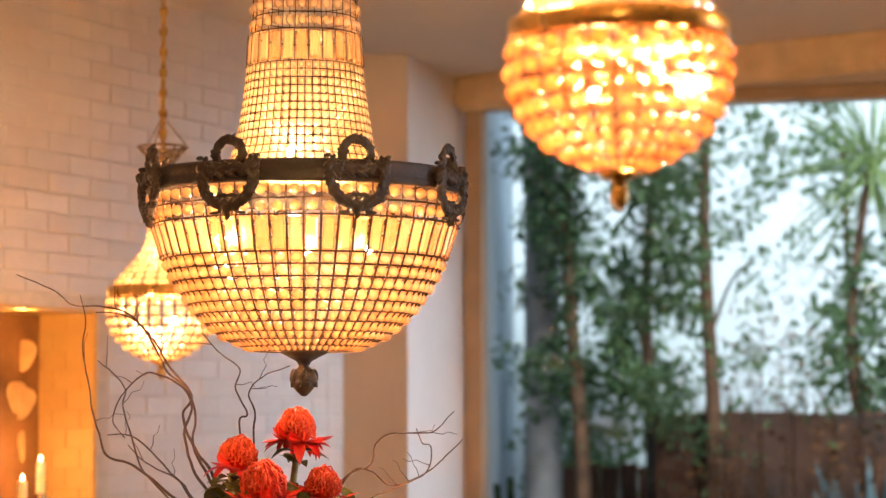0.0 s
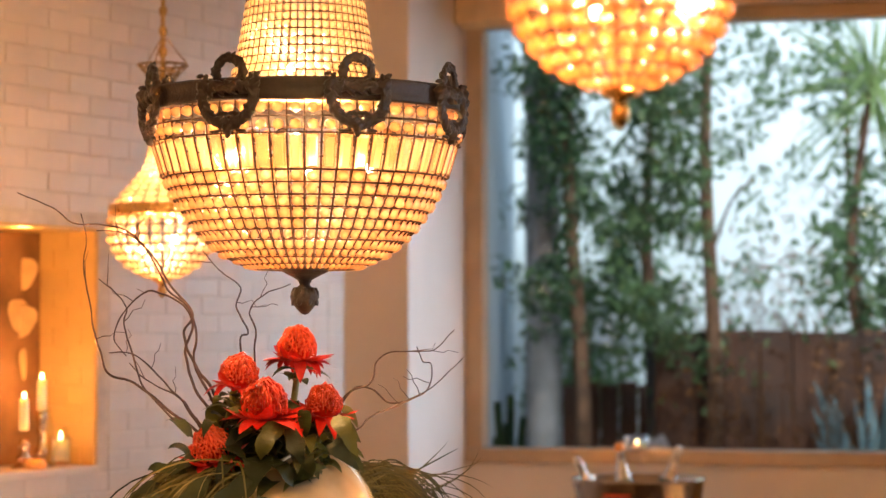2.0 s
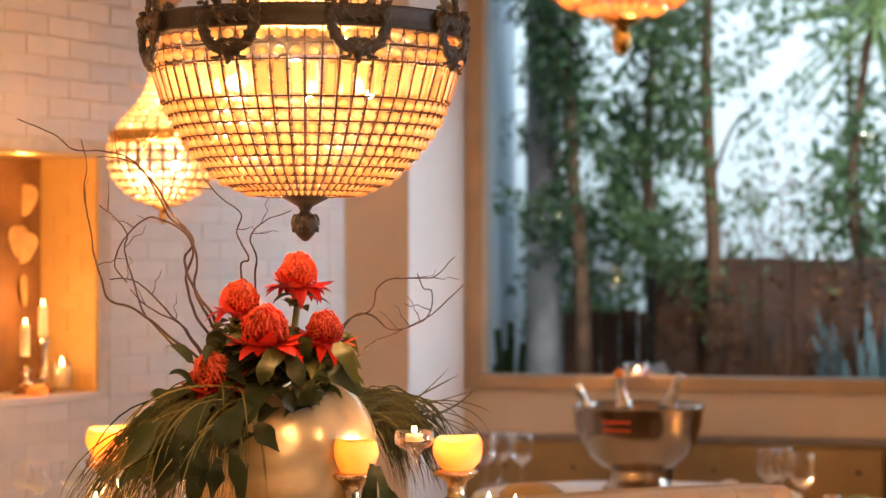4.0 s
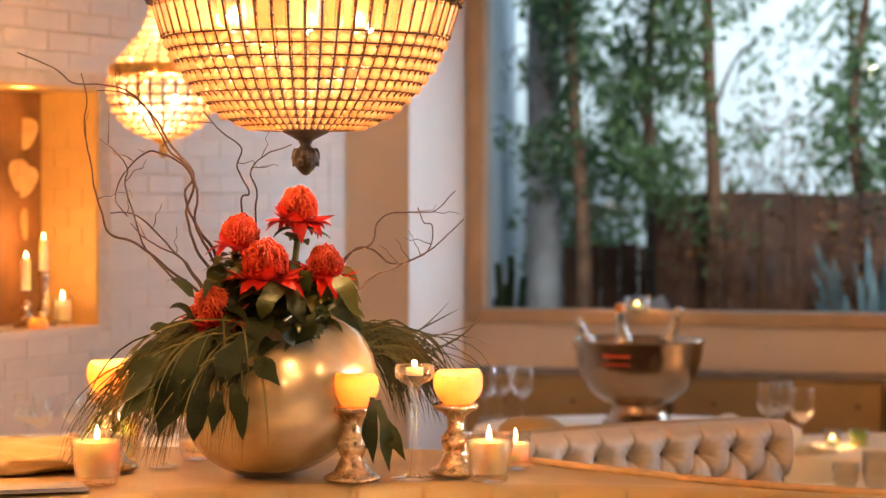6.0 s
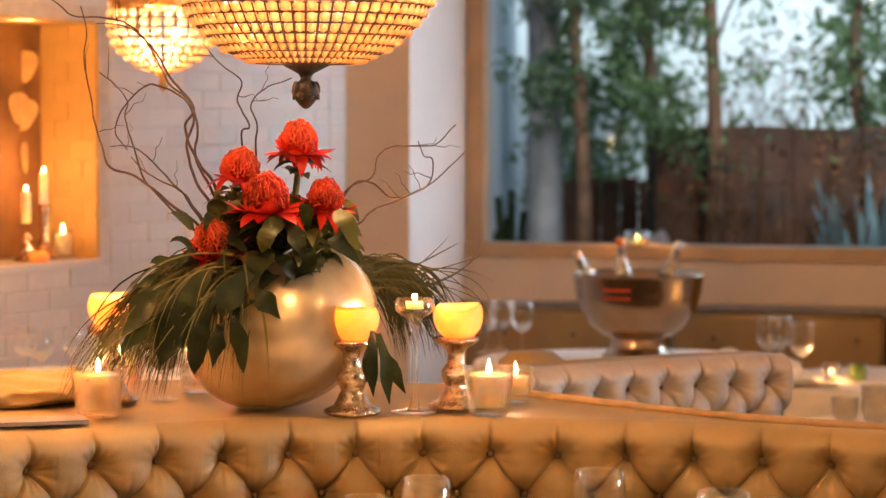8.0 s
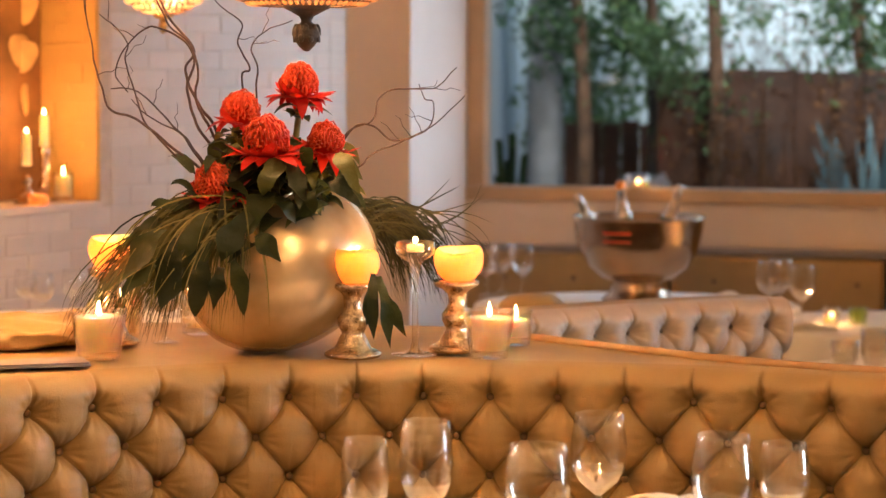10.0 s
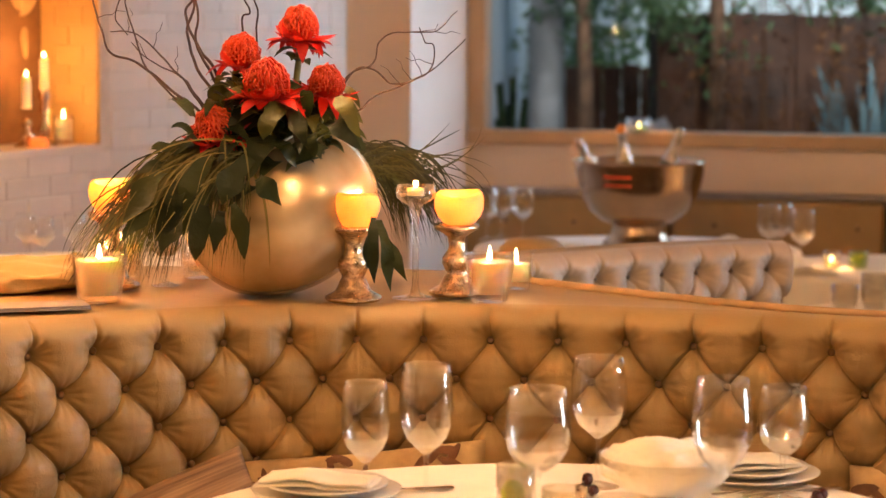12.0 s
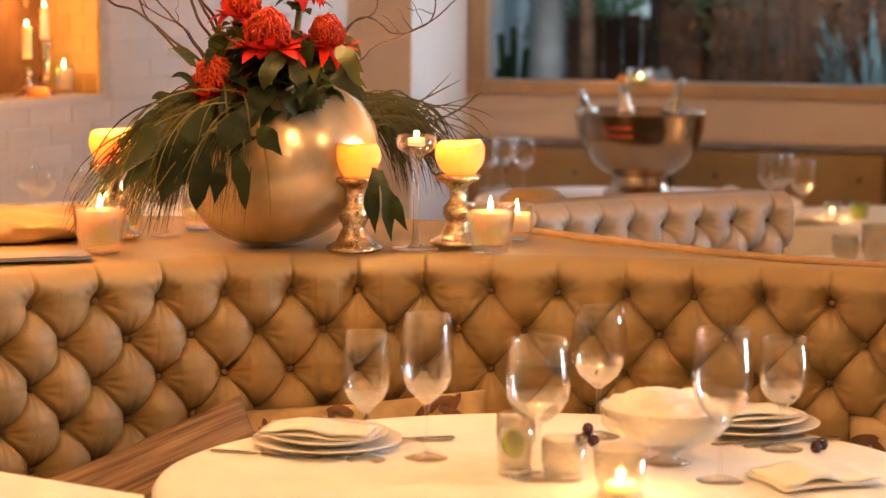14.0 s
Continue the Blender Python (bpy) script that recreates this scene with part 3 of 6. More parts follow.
def basket(parent, profile, rows, mat, wire, budget, wire_name="wire_frame", bead_name="crystal", close=0):
    """Rows of cut glass in a wire cage. rows: (high, low, count, kind). The pieces that face the tables are parts."""
    rest_v, rest_f = [], []
    wires = bmesh.new()
    for zt, zb, count, kind in rows:
        zm = 0.5 * (zt + zb)
        rt, rb, rm = radius_at(profile, zt), radius_at(profile, zb), radius_at(profile, zm)
        slant = math.hypot(zt - zb, rt - rb)
        lean = math.degrees(math.atan2(rt - rb, zt - zb))
        w = 2 * math.pi * rm / count
        fill = close if close else 0.76 if kind == "prism" else 0.66 if slant > 0.03 else 0.86
        me = bead_mesh(w * fill, slant * (0.9 if kind == "prism" else fill), min(w, slant) * (0.5 if kind == "round" else 0.2), kind)
        me.materials.append(mat[kind])
        if kind == "round":
            me.polygons.foreach_set("use_smooth", [True] * len(me.polygons))
        vs = [v.co.copy() for v in me.vertices]
        fs = [tuple(p.vertices) for p in me.polygons]
        for k in range(count):
            a = 360 * (k + 0.5) / count
            m = pose(0, 0, zm, 0, 0, a) @ pose(rm, 0, 0, 0, lean, 0)
            facing = math.sin(radians(a))
            if facing < -0.1 and budget > 0:
                budget -= 1
                part_of(bead_name, me, mat[kind], parent, smooth=False, at=m)
            else:
                b0 = len(rest_v)
                rest_v += [tuple(m @ v) for v in vs]
                rest_f += [tuple(b0 + i for i in f) for f in fs]
            # wires beside the piece
            c, s = math.cos(radians(360 * k / count)), math.sin(radians(360 * k / count))
            out = 0.0075 if kind == "prism" else 0.0035
            tube(wires, [((rt + out) * c, (rt + out) * s, zt), ((rb + out) * c, (rb + out) * s, zb)], wire * (1.25 if kind == "prism" else 1), 4)
        for z, r in ((zt, rt), (zb, rb)):
            ring = [((r + 0.001) * math.cos(2 * math.pi * k / 60), (r + 0.001) * math.sin(2 * math.pi * k / 60), z) for k in range(61)]
            tube(wires, ring, wire * 1.1, 4)
    part(wire_name, wires, M_WIRE, parent)
    if rest_v:
        me = bpy.data.meshes.new("crystal_rest")
        me.from_pydata(rest_v, [], rest_f)
        ob = part_of("crystal_string", me, mat["round"], parent, smooth=False)
        tagged(ob, kind="stuff")


def bulb(parent, x, y, z, r=0.009):
    bm = lathe([(0, 0.011), (r * 0.6, 0.009), (r, 0.003), (r * 0.9, -0.004), (r * 0.55, -0.008), (0, -0.011)], 12)
    part("bulb", bm, M_BULB, parent, "glowing warm bulb", at=pose(x, y, z))


def leaf_lump(bm, m, ln, wd):
    made = bmesh.ops.create_icosphere(bm, subdivisions=1, radius=1)
    bmesh.ops.transform(bm, matrix=m @ Matrix.Diagonal((ln, wd, wd * 0.55, 1)), verts=made["verts"])


def wreath():
    """A bronze laurel wreath with a smaller loop on top; x is outwards."""
    bm = bmesh.new()
    rnd = random.Random(3)
    swag = []
    for k in range(27):
        a = math.pi * k / 26
        swag.append((0.004, -0.060 * math.cos(a) * (1 + 0.10 * math.sin(a)), 0.006 - 0.080 * abs(math.sin(a)) ** 0.85))
    band = [(0.004, -0.056 + 0.112 * k / 13, 0.002 + 0.006 * math.sin(2.2 * k)) for k in range(14)]
    arch = []
    for k in range(17):
        a = -1.9 + 3.8 * k / 16
        arch.append((-0.004, 0.031 * math.sin(a), 0.033 + 0.031 * math.cos(a)))
    for pts, wide in ((swag, 0.0145), (arch, 0.0120), (band, 0.0150)):
        for i, p in enumerate(pts):
            q, o = pts[min(i + 1, len(pts) - 1)], pts[max(i - 1, 0)]
            d = Vector(q) - Vector(o)
            ang = math.degrees(math.atan2(d.z, d.y))
            for side in (-1, 0, 1):
                m = pose(*p) @ pose(0, 0, 0, ang + side * 32, 0, 0) @ pose(0.003 + rnd.uniform(0, 0.007), 0, side * wide * 0.5, 0, rnd.uniform(-25, 25), 90 + rnd.uniform(-16, 16))
                leaf_lump(bm, m, wide * rnd.uniform(0.75, 1.15), wide * rnd.uniform(0.45, 0.65))
    # roses at the shoulders and a bow at the foot
    for y, z, r in ((0, -0.080, 0.018), (-0.019, -0.070, 0.014), (0.019, -0.070, 0.014), (0, -0.096, 0.010), (-0.060, 0.010, 0.018), (0.060, 0.010, 0.018),
                    (-0.066, 0.027, 0.010), (0.066, 0.027, 0.010), (-0.052, 0.024, 0.009), (0.052, 0.024, 0.009)):
        leaf_lump(bm, pose(0.008, y, z, rnd.uniform(0, 90), 0, 0), r, r)
    for y, z, turn in ((-0.030, -0.088, 20), (0.030, -0.088, -20), (-0.012, -0.052, 70), (0.012, -0.052, -70)):
        leaf_lump(bm, pose(0.008, y, z, turn, 0, 90), 0.016, 0.007)
    me = bpy.data.meshes.new("wreath")
    bm.to_mesh(me)
    bm.free()
    # cast in one piece
    cast = bpy.data.objects.new("wreath_cast", me)
    scene.collection.objects.link(cast)
    mod = cast.modifiers.new("weld", "REMESH")
    mod.mode, mod.voxel_size, mod.use_smooth_shade = "VOXEL", 0.0022, True
    whole = bpy.data.meshes.new_from_object(cast.evaluated_get(bpy.context.evaluated_depsgraph_get()))
    bpy.data.objects.remove(cast)
    bpy.data.meshes.remove(me)
    whole.materials.clear()
    return whole


def big_chandelier(place):
    ch = thing("chandelier", place, "large crystal basket chandelier with dark bronze wreaths, lit", "chandelier")
    bowl = [(0.3335, 0.375), (0.334, 0.300), (0.315, 0.220), (0.283, 0.150), (0.232, 0.076), (0.180, 0.030), (0.125, 0.004), (0.05, -0.012)]
    rows = [(0.340, 0.3045, 58, "round"), (0.3045, 0.271, 58, "round"), (0.271, 0.197, 58, "prism")]
    z = 0.197
    for h in (0.025, 0.025, 0.024, 0.023, 0.022, 0.021, 0.019, 0.016, 0.013, 0.010):
        rows.append((z, z - h, 58, "round"))
        z -= h
    mats = {"round": M_BEAD, "prism": M_PRISM}
    basket(ch, bowl, rows, mats, 0.0021, 300)
    neck = [(0.110, 0.84), (0.112, 0.695), (0.118, 0.69), (0.122, 0.62), (0.128, 0.56), (0.137, 0.50), (0.146, 0.445), (0.168, 0.39)]
    top = thing("neck", (0, 0, 0), "", "")
    top.parent = ch
    rows = [(0.80, 0.765, 26, "round"), (0.765, 0.728, 26, "round"), (0.728, 0.692, 26, "round"), (0.690, 0.620, 26, "prism")]
    z = 0.620
    for k in range(12):
        rows.append((z, z - 0.0183, 50, "round"))
        z -= 0.0183
    basket(top, neck, rows, {"round": M_BEAD_BRIGHT, "prism": M_PRISM}, 0.0011, 300)
    bm = lathe([(0.337, 0.382), (0.342, 0.385), (0.346, 0.378), (0.340, 0.368), (0.340, 0.352), (0.345, 0.343), (0.340, 0.337), (0.336, 0.341), (0.336, 0.378)], 96)
    part("rim", bm, M_BRONZE, ch, "dark bronze rim band")
    bm = lathe([(0.336, 0.380), (0.30, 0.384), (0.165, 0.392), (0.165, 0.386), (0.30, 0.378)], 72)
    part("top_plate", bm, M_BRASS, ch)
    me = wreath()
    for k in range(8):
        a = -158.5 + 45 * k
        part_of("wreath", me, M_BRONZE, ch, "dark bronze laurel wreath", at=pose(0, 0, 0.362, 0, 0, a) @ pose(0.340, 0, 0))
    bm = lathe([(0, 0.018), (0.052, 0.0), (0.050, -0.006), (0.034, -0.014), (0.016, -0.024), (0.011, -0.034), (0.016, -0.040), (0.027, -0.048), (0.031, -0.060), (0.028, -0.074), (0.017, -0.088), (0.007, -0.098), (0, -0.100)], 24, 0.05)
    spots = []
    for k in range(8):
        for zz in (-0.052, -0.068):
            spots.append(pose(0, 0, zz, 0, 0, 45 * k + (22 if zz < -0.06 else 0)) @ pose(0.026, 0, 0, 0, 78, 0))
    part("finial", bm, M_BRONZE, ch, "dark bronze acorn finial")
    bm = bmesh.new()
    leaf_lump(bm, Matrix(), 0.015, 0.009)
    me = bpy.data.meshes.new("finial_leaf")
    bm.to_mesh(me)
    bm.free()
    for m in spots:
        part_of("finial_leaf", me, M_BRONZE, ch, at=m)
    bm = lathe([(0, 0.90), (0.03, 0.89), (0.125, 0.845), (0.135, 0.825), (0.118, 0.82)], 40)
    part("crown", bm, M_BRONZE, ch)
    bm = bmesh.new()
    tube(bm, [(0, 0, 0.89), (0, 0, CEILING - place[2])], 0.008, 8)
    part("rod", bm, M_BRASS, ch)
    for x, y, zz in BIG_BULBS:
        bulb(ch, x, y, zz)
    return ch


BIG = (-0.299, 5.0, 1.806)
BIG_BULBS = [(-0.15, -0.15, 0.235), (0.14, 0.0, 0.22), (0.0, 0.17, 0.22), (-0.03, -0.04, 0.43)]
big_chandelier(BIG)
for x, y, z in BIG_BULBS[:3]:
    lamp("chandelier_lamp", (BIG[0] + x, BIG[1] + y, BIG[2] + z), BIG_WATTS * 1.2, 0.016, GLASS_WARM)
lamp("chandelier_lamp", (BIG[0] - 0.03, BIG[1] - 0.04, BIG[2] + 0.43), BIG_WATTS * 4.0, 0.016, TABLE_WARM)


def globe_chandelier(place, label, bulbs, beads):
    """A small basket of round beads with a gold band, a flared neck and a crown."""
    ch = thing("pendant_lamp", place, label, "pendant lamp", "beaded pendant lamps")
    b = [(0.143, 0.184), (0.151, 0.168), (0.154, 0.150), (0.151, 0.122), (0.142, 0.096), (0.127, 0.070), (0.101, 0.042), (0.066, 0.018), (0.03, 0.002)]
    zs = [0.184, 0.156, 0.128, 0.101, 0.075, 0.053, 0.034, 0.018, 0.004]
    rows = [(p, q, 26, "round") for p, q in zip(zs, zs[1:])]
    basket(ch, b, rows, {"round": beads}, 0.0016, 130, close=0.80)
    neck = [(0.034, 0.58), (0.034, 0.46), (0.036, 0.395), (0.042, 0.35), (0.055, 0.315), (0.080, 0.28), (0.112, 0.245), (0.136, 0.216)]
    top = thing("neck", (0, 0, 0), "", "")
    top.parent = ch
    zs = [0.58, 0.556, 0.532, 0.508, 0.484, 0.46, 0.439, 0.418, 0.397, 0.376, 0.355, 0.334, 0.313, 0.292, 0.272, 0.253, 0.235, 0.217]
    basket(top, neck, [(p, q, 20, "round") for p, q in zip(zs, zs[1:])], {"round": M_BEAD_BRIGHT}, 0.0008, 150, close=1.0)
    bm = lathe([(0.150, 0.217), (0.156, 0.213), (0.156, 0.188), (0.150, 0.184), (0.146, 0.188), (0.146, 0.213)], 64)
    part("band", bm, M_GOLD, ch, "polished gold band")
    bm = lathe([(0.0, 0.008), (0.030, 0.004), (0.028, -0.004), (0.012, -0.010), (0.010, -0.020), (0.013, -0.028), (0.012, -0.040), (0.006, -0.050), (0, -0.052)], 20)
    part("finial", bm, M_GOLD, ch)
    bm = lathe([(0.030, 0.570), (0.038, 0.572), (0.040, 0.580), (0.036, 0.586), (0.030, 0.584)], 30)
    for z, r in ((0.600, 0.052), (0.622, 0.072)):
        tube(bm, [(r * math.cos(0.2 * k), r * math.sin(0.2 * k), z) for k in range(33)], 0.0035, 6)
    for k in range(14):
        c, s = math.cos(6.2832 * k / 14), math.sin(6.2832 * k / 14)
        tube(bm, [(0.037 * c, 0.037 * s, 0.582), (0.052 * c, 0.052 * s, 0.600), (0.072 * c, 0.072 * s, 0.624)], 0.0026, 5)
    for k in range(3):
        c, s = math.cos(2.0944 * k), math.sin(2.0944 * k)
        tube(bm, [(0.072 * c, 0.072 * s, 0.622), (0.01 * c, 0.01 * s, 0.70)], 0.002, 5)
    part("crown", bm, M_BRASS, ch, "pierced brass crown ring")
    bm = bmesh.new()
    tube(bm, [(0, 0, 0.56), (0, 0, CEILING - place[2])], 0.007, 8)
    links = int((CEILING - place[2] - 0.62) / 0.03)
    for k in range(links):
        leaf_lump(bm, pose(0, 0, 0.63 + 0.03 * k, 0, 90, 90 * (k % 2)), 0.021, 0.015)
    part("chain", bm, M_GOLD, ch)
    for k, (x, y, z) in enumerate(bulbs):
        bulb(ch, x, y, z, 0.009 if k else 0.020)
    return ch


G1 = (0.250, 3.2, 2.004)
B1 = [(0.090, -0.092, 0.112), (-0.03, 0.06, 0.12)]
pendant = globe_chandelier(G1, "beaded amber globe pendant with gold band, hung over the table, lit", B1, M_GLOBE)
G2 = (-0.848, 6.95, 1.826)
B2 = [(0.045, -0.07, 0.115), (-0.05, -0.06, 0.085), (0, 0.0, 0.33)]
# its whiter glow comes from the paler bead tint
globe_chandelier(G2, "beaded globe pendant with gold band near the brick wall, lit", B2, M_BEAD_BRIGHT).scale = (1.05, 1.05, 1.05)
# made-up pendants out of view: fill light for table, bench and walls
FILL_PENDANTS = [(-1.22, 5.0, 1.46, 0.60), (1.55, 3.5, 2.4, 0.4), (0.1, 0.9, 2.4, 0.55), (0.05, 3.3, 2.42, 0.72), (2.9, 5.3, 2.3, 0.15), (2.7, 7.4, 2.3, 0.18), (-1.9, 0.2, 2.3, 0.2)]
for g in FILL_PENDANTS:
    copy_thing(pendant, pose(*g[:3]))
# fill lamps inside the added pendants
for g in FILL_PENDANTS:
    lamp("pendant_bulb_lamp", (g[0], g[1], g[2] + 0.11), FILL_WATTS * g[3], 0.05, TABLE_WARM if g[1] < 3.6 and g[0] > -1 else WARM)
for g, bs, w in ((G1, B1, PENDANT_WATTS), (G2, B2, PENDANT_WATTS * 0.75)):
    for x, y, z in bs:
        lamp("pendant_bulb_lamp", (g[0] + x, g[1] + y, g[2] + z), w * (0.5 if z > 0.3 else 2.0 if g == G1 and x > 0 else 1.4 if g == G1 else 1), 0.022, GLASS_WARM)


# ---- tables ----
def round_table(place, rx, ry, drop, label):
    tb = thing("dining_table", (place[0], place[1], 0), label, "table")
    bm = lathe([(0, place[2] - 0.03), (0.97, place[2] - 0.03), (0.97, place[2] - 0.006), (0, place[2] - 0.006)], 64)
    bmesh.ops.scale(bm, vec=(rx, ry, 1), verts=bm.verts)
    part("tabletop", bm, M_TIMBER, tb)
    bm = lathe([(0, 0.0), (0.26, 0.0), (0.26, 0.03), (0.05, 0.06), (0.04, place[2] - 0.05), (0.12, place[2] - 0.031)], 24)
    part("pedestal", bm, M_STEEL, tb)
    cl = thing("tablecloth", (place[0], place[1], 0), "white linen tablecloth hanging over the table edge", "tablecloth")
    bm = bmesh.new()
    seg = 160
    rings = []
    for f, dz in ((0.3, 0), (0.7, 0), (0.93, 0), (0.975, -0.001), (0.995, -0.006), (1.006, -0.018), (1.012, -0.05), (1.02, -drop * 0.5), (1.03, -drop)):
        ring = []
        for k in range(seg):
            a = 2 * math.pi * k / seg
            fold = 1 + max(0, -dz - 0.01) * 0.16 * math.sin(a * 17 + 1.3 * math.sin(a * 3))
            ring.append(bm.verts.new((rx * f * fold * math.cos(a), ry * f * fold * math.sin(a), place[2] + dz + 0.001 * math.sin(5 * a) * (f < 0.96))))
        rings.append(ring)
    bm.faces.new(rings[0])
    for p, q in zip(rings, rings[1:]):
        for k in range(seg):
            j = (k + 1) % seg
            bm.faces.new((p[k], q[k], q[j], p[j]))
    bmesh.ops.recalc_face_normals(bm, faces=bm.faces)
    part("cloth", bm, M_CLOTH, cl)


round_table((0.2, 4.0, 0.76), 0.71, 0.61, 0.24, "round dining table laid with white linen")
round_table((0.74, 8.7, 0.785), 0.62, 0.45, 0.25, "dining table by the window under white linen")
round_table((1.72, 8.35, 0.75), 0.62, 0.46, 0.25, "dining table laid with glasses and candles")
round_table((1.45, 7.05, 0.74), 0.42, 0.36, 0.2, "small dining table inside the booth")
round_table((-1.06, 6.75, 0.93), 0.42, 0.30, 0.25, "high table with white linen by the brick wall")

# ---- vase ----
vase = thing("vase", (-0.362, 5.12, LEDGE), "large pearl-gold lacquered egg vase cut open at a slant", "vase")
bm = bmesh.new()
bmesh.ops.create_uvsphere(bm, u_segments=64, v_segments=40, radius=1)
for v in bm.verts:
    x, y, z = v.co
    k = 1.0 if z < 0 else 1.0 - 0.14 * z * z
    v.co = Vector((x * 0.224 * k, y * 0.21 * k, z * (0.178 if z < 0 else 0.236)))
bmesh.ops.rotate(bm, verts=bm.verts, matrix=Matrix.Rotation(radians(-24), 3, "Y"))
low = min(v.co.z for v in bm.verts) + 0.007
for v in bm.verts:
    v.co.z = max(v.co.z - low, 0.0)
cut = Vector((-0.52, -0.04, 0.85)).normalized()
edge = bmesh.ops.bisect_plane(bm, geom=list(bm.verts) + list(bm.edges) + list(bm.faces), plane_co=Vector((0.05, 0, 0.378)), plane_no=cut, clear_outer=True)
lip = [v.co.copy() for v in edge["geom_cut"] if isinstance(v, bmesh.types.BMVert)]
ob = part("body", bm, M_VASE, vase)
mod = ob.modifiers.new("wall", "SOLIDIFY")
mod.thickness = 0.006
mid = sum(lip, Vector()) / len(lip)
side = cut.cross(Vector((0, 1, 0))).normalized()
lip.sort(key=lambda p: math.atan2((p - mid).dot(cut.cross(side)), (p - mid).dot(side)))
bm = bmesh.new()
tube(bm, lip + lip[:2], 0.004, 8)
part("rim", bm, M_VASE, vase, "rounded pearl-gold lip")

# ---- candles and glasses on the ledge ----
def flame(parent, x, y, z, h=0.022):
    bm = lathe([(0, 0), (0.0036, 0.003), (0.0056, 0.009), (0.0048, 0.016), (0.0020, h - 0.004), (0, h)], 12)
    part("flame", bm, M_FLAME, parent, "small candle flame", at=pose(x, y, z))
    bm = bmesh.new()
    tube(bm, [(0, 0, -0.006), (0.0005, 0, 0.004)], 0.0009, 5)
    part("wick", bm, M_BRONZE, parent, at=pose(x, y, z))


def flame_light(place, watts=CANDLE_WATTS):
    lamp("candle_lamp", place, watts, 0.008, (1.0, 0.5, 0.19))


def glass_candle(place, r, h, fill, label, low=0.78, lit=True, power=0.8):
    """A poured candle in a tapered clear glass."""
    c = thing("jar_candle", place, label, "candle", "glass candles")
    bm = lathe([(0, 0.003), (r * low * 0.92, 0.0), (r * low, 0.004), (r * 0.995, h - 0.002), (r, h), (r - 0.003, h), (r * low - 0.003, 0.018), (0, 0.016)], 40)
    part("glass", bm, M_JAR, c, "clear glass tumbler")
    k = low + (1 - low) * fill
    top = h * fill
    bm = lathe([(0, 0.019), (r * low - 0.0044, 0.019), (r * k - 0.0040, top), (r * k - 0.007, top + 0.0005), (r * k * 0.7, top - 0.003), (r * 0.3, top - 0.005), (0, top - 0.005)], 36)
    part("wax", bm, M_WAX, c, "cream wax")
    if lit:
        flame(c, 0, 0, top + 0.001, 0.034)
        flame_light((place[0], place[1], place[2] + top + 0.016), CANDLE_WATTS * power)
    return c


glass_candle((-0.745, 4.935, LEDGE), 0.0615, 0.107, 0.87, "cream candle burning in a clear glass on the ledge", 0.74, power=2.2)
glass_candle((0.101, 4.985, LEDGE), 0.0575, 0.106, 0.84, "cream candle burning in a clear glass beside the candlestick", 0.72)
glass_candle((0.166, 5.225, LEDGE), 0.040, 0.082, 0.72, "small cream candle in a straight clear glass", 0.86)
glass_candle((-0.575, 5.41, LEDGE), 0.052, 0.085, 0.5, "cream candle glass half hidden by the vase", 0.84, False)
glass_candle((-0.752, 5.30, LEDGE), 0.060, 0.112, 0.78, "amber candle in a clear glass behind the grasses", 0.8, power=9)


def candlestick(place, h, turn, label, power=1.0):
    """A turned mercury-glass holder with a low pillar candle burnt hollow."""
    c = thing("candlestick", place, label, "candlestick", "mercury glass candlesticks")
    k = h / 0.165
    prof = [(0, 0), (0.058, 0), (0.063, 0.004), (0.062, 0.010), (0.054, 0.015), (0.040, 0.022), (0.034, 0.034), (0.029, 0.045), (0.024, 0.052), (0.029, 0.062), (0.034, 0.075), (0.034, 0.086),
            (0.030, 0.092), (0.0225, 0.102), (0.0195, 0.108), (0.0195, 0.124), (0.0215, 0.134), (0.032, 0.143), (0.046, 0.150), (0.052, 0.155), (0.052, 0.162), (0.046, 0.165), (0.0, 0.160)]
    part("holder", lathe([(r, z * k) for r, z in prof], 56, 0.02), M_MERCURY, c, "mottled silver-gold mercury glass")
    bm = lathe([(0, 0.001), (0.026, 0.0), (0.036, 0.005), (0.047, 0.018), (0.0545, 0.036), (0.0555, 0.052), (0.052, 0.066), (0.046, 0.073), (0.042, 0.069), (0.046, 0.052), (0.041, 0.032), (0.030, 0.024), (0, 0.021)], 40)
    for v in bm.verts:
        if v.co.z > 0.04:
            a = math.atan2(v.co.y, v.co.x) + turn
            v.co.z += 0.006 * math.sin(a) + 0.003 * math.sin(2 * a + 1)
    part("pillar_candle", bm, M_WAX_GLOW, c, "glowing amber pillar candle burnt hollow", at=pose(0.004, 0, h - 0.003))
    flame_light((place[0] + 0.004, place[1] - 0.012, place[2] + h + 0.038), CANDLE_WATTS * power)
    return c


candlestick((-0.198, 4.99, LEDGE), 0.166, -2.4, "mercury glass candlestick with a hollow lit candle on the ledge")
candlestick((0.030, 5.105, LEDGE), 0.161, 0.4, "mercury glass candlestick beside the jar candle, candle lit")
candlestick((-0.755, 5.19, LEDGE), 0.176, 0.3, "mercury glass candlestick behind the drooping grasses, candle lit", 1.6)

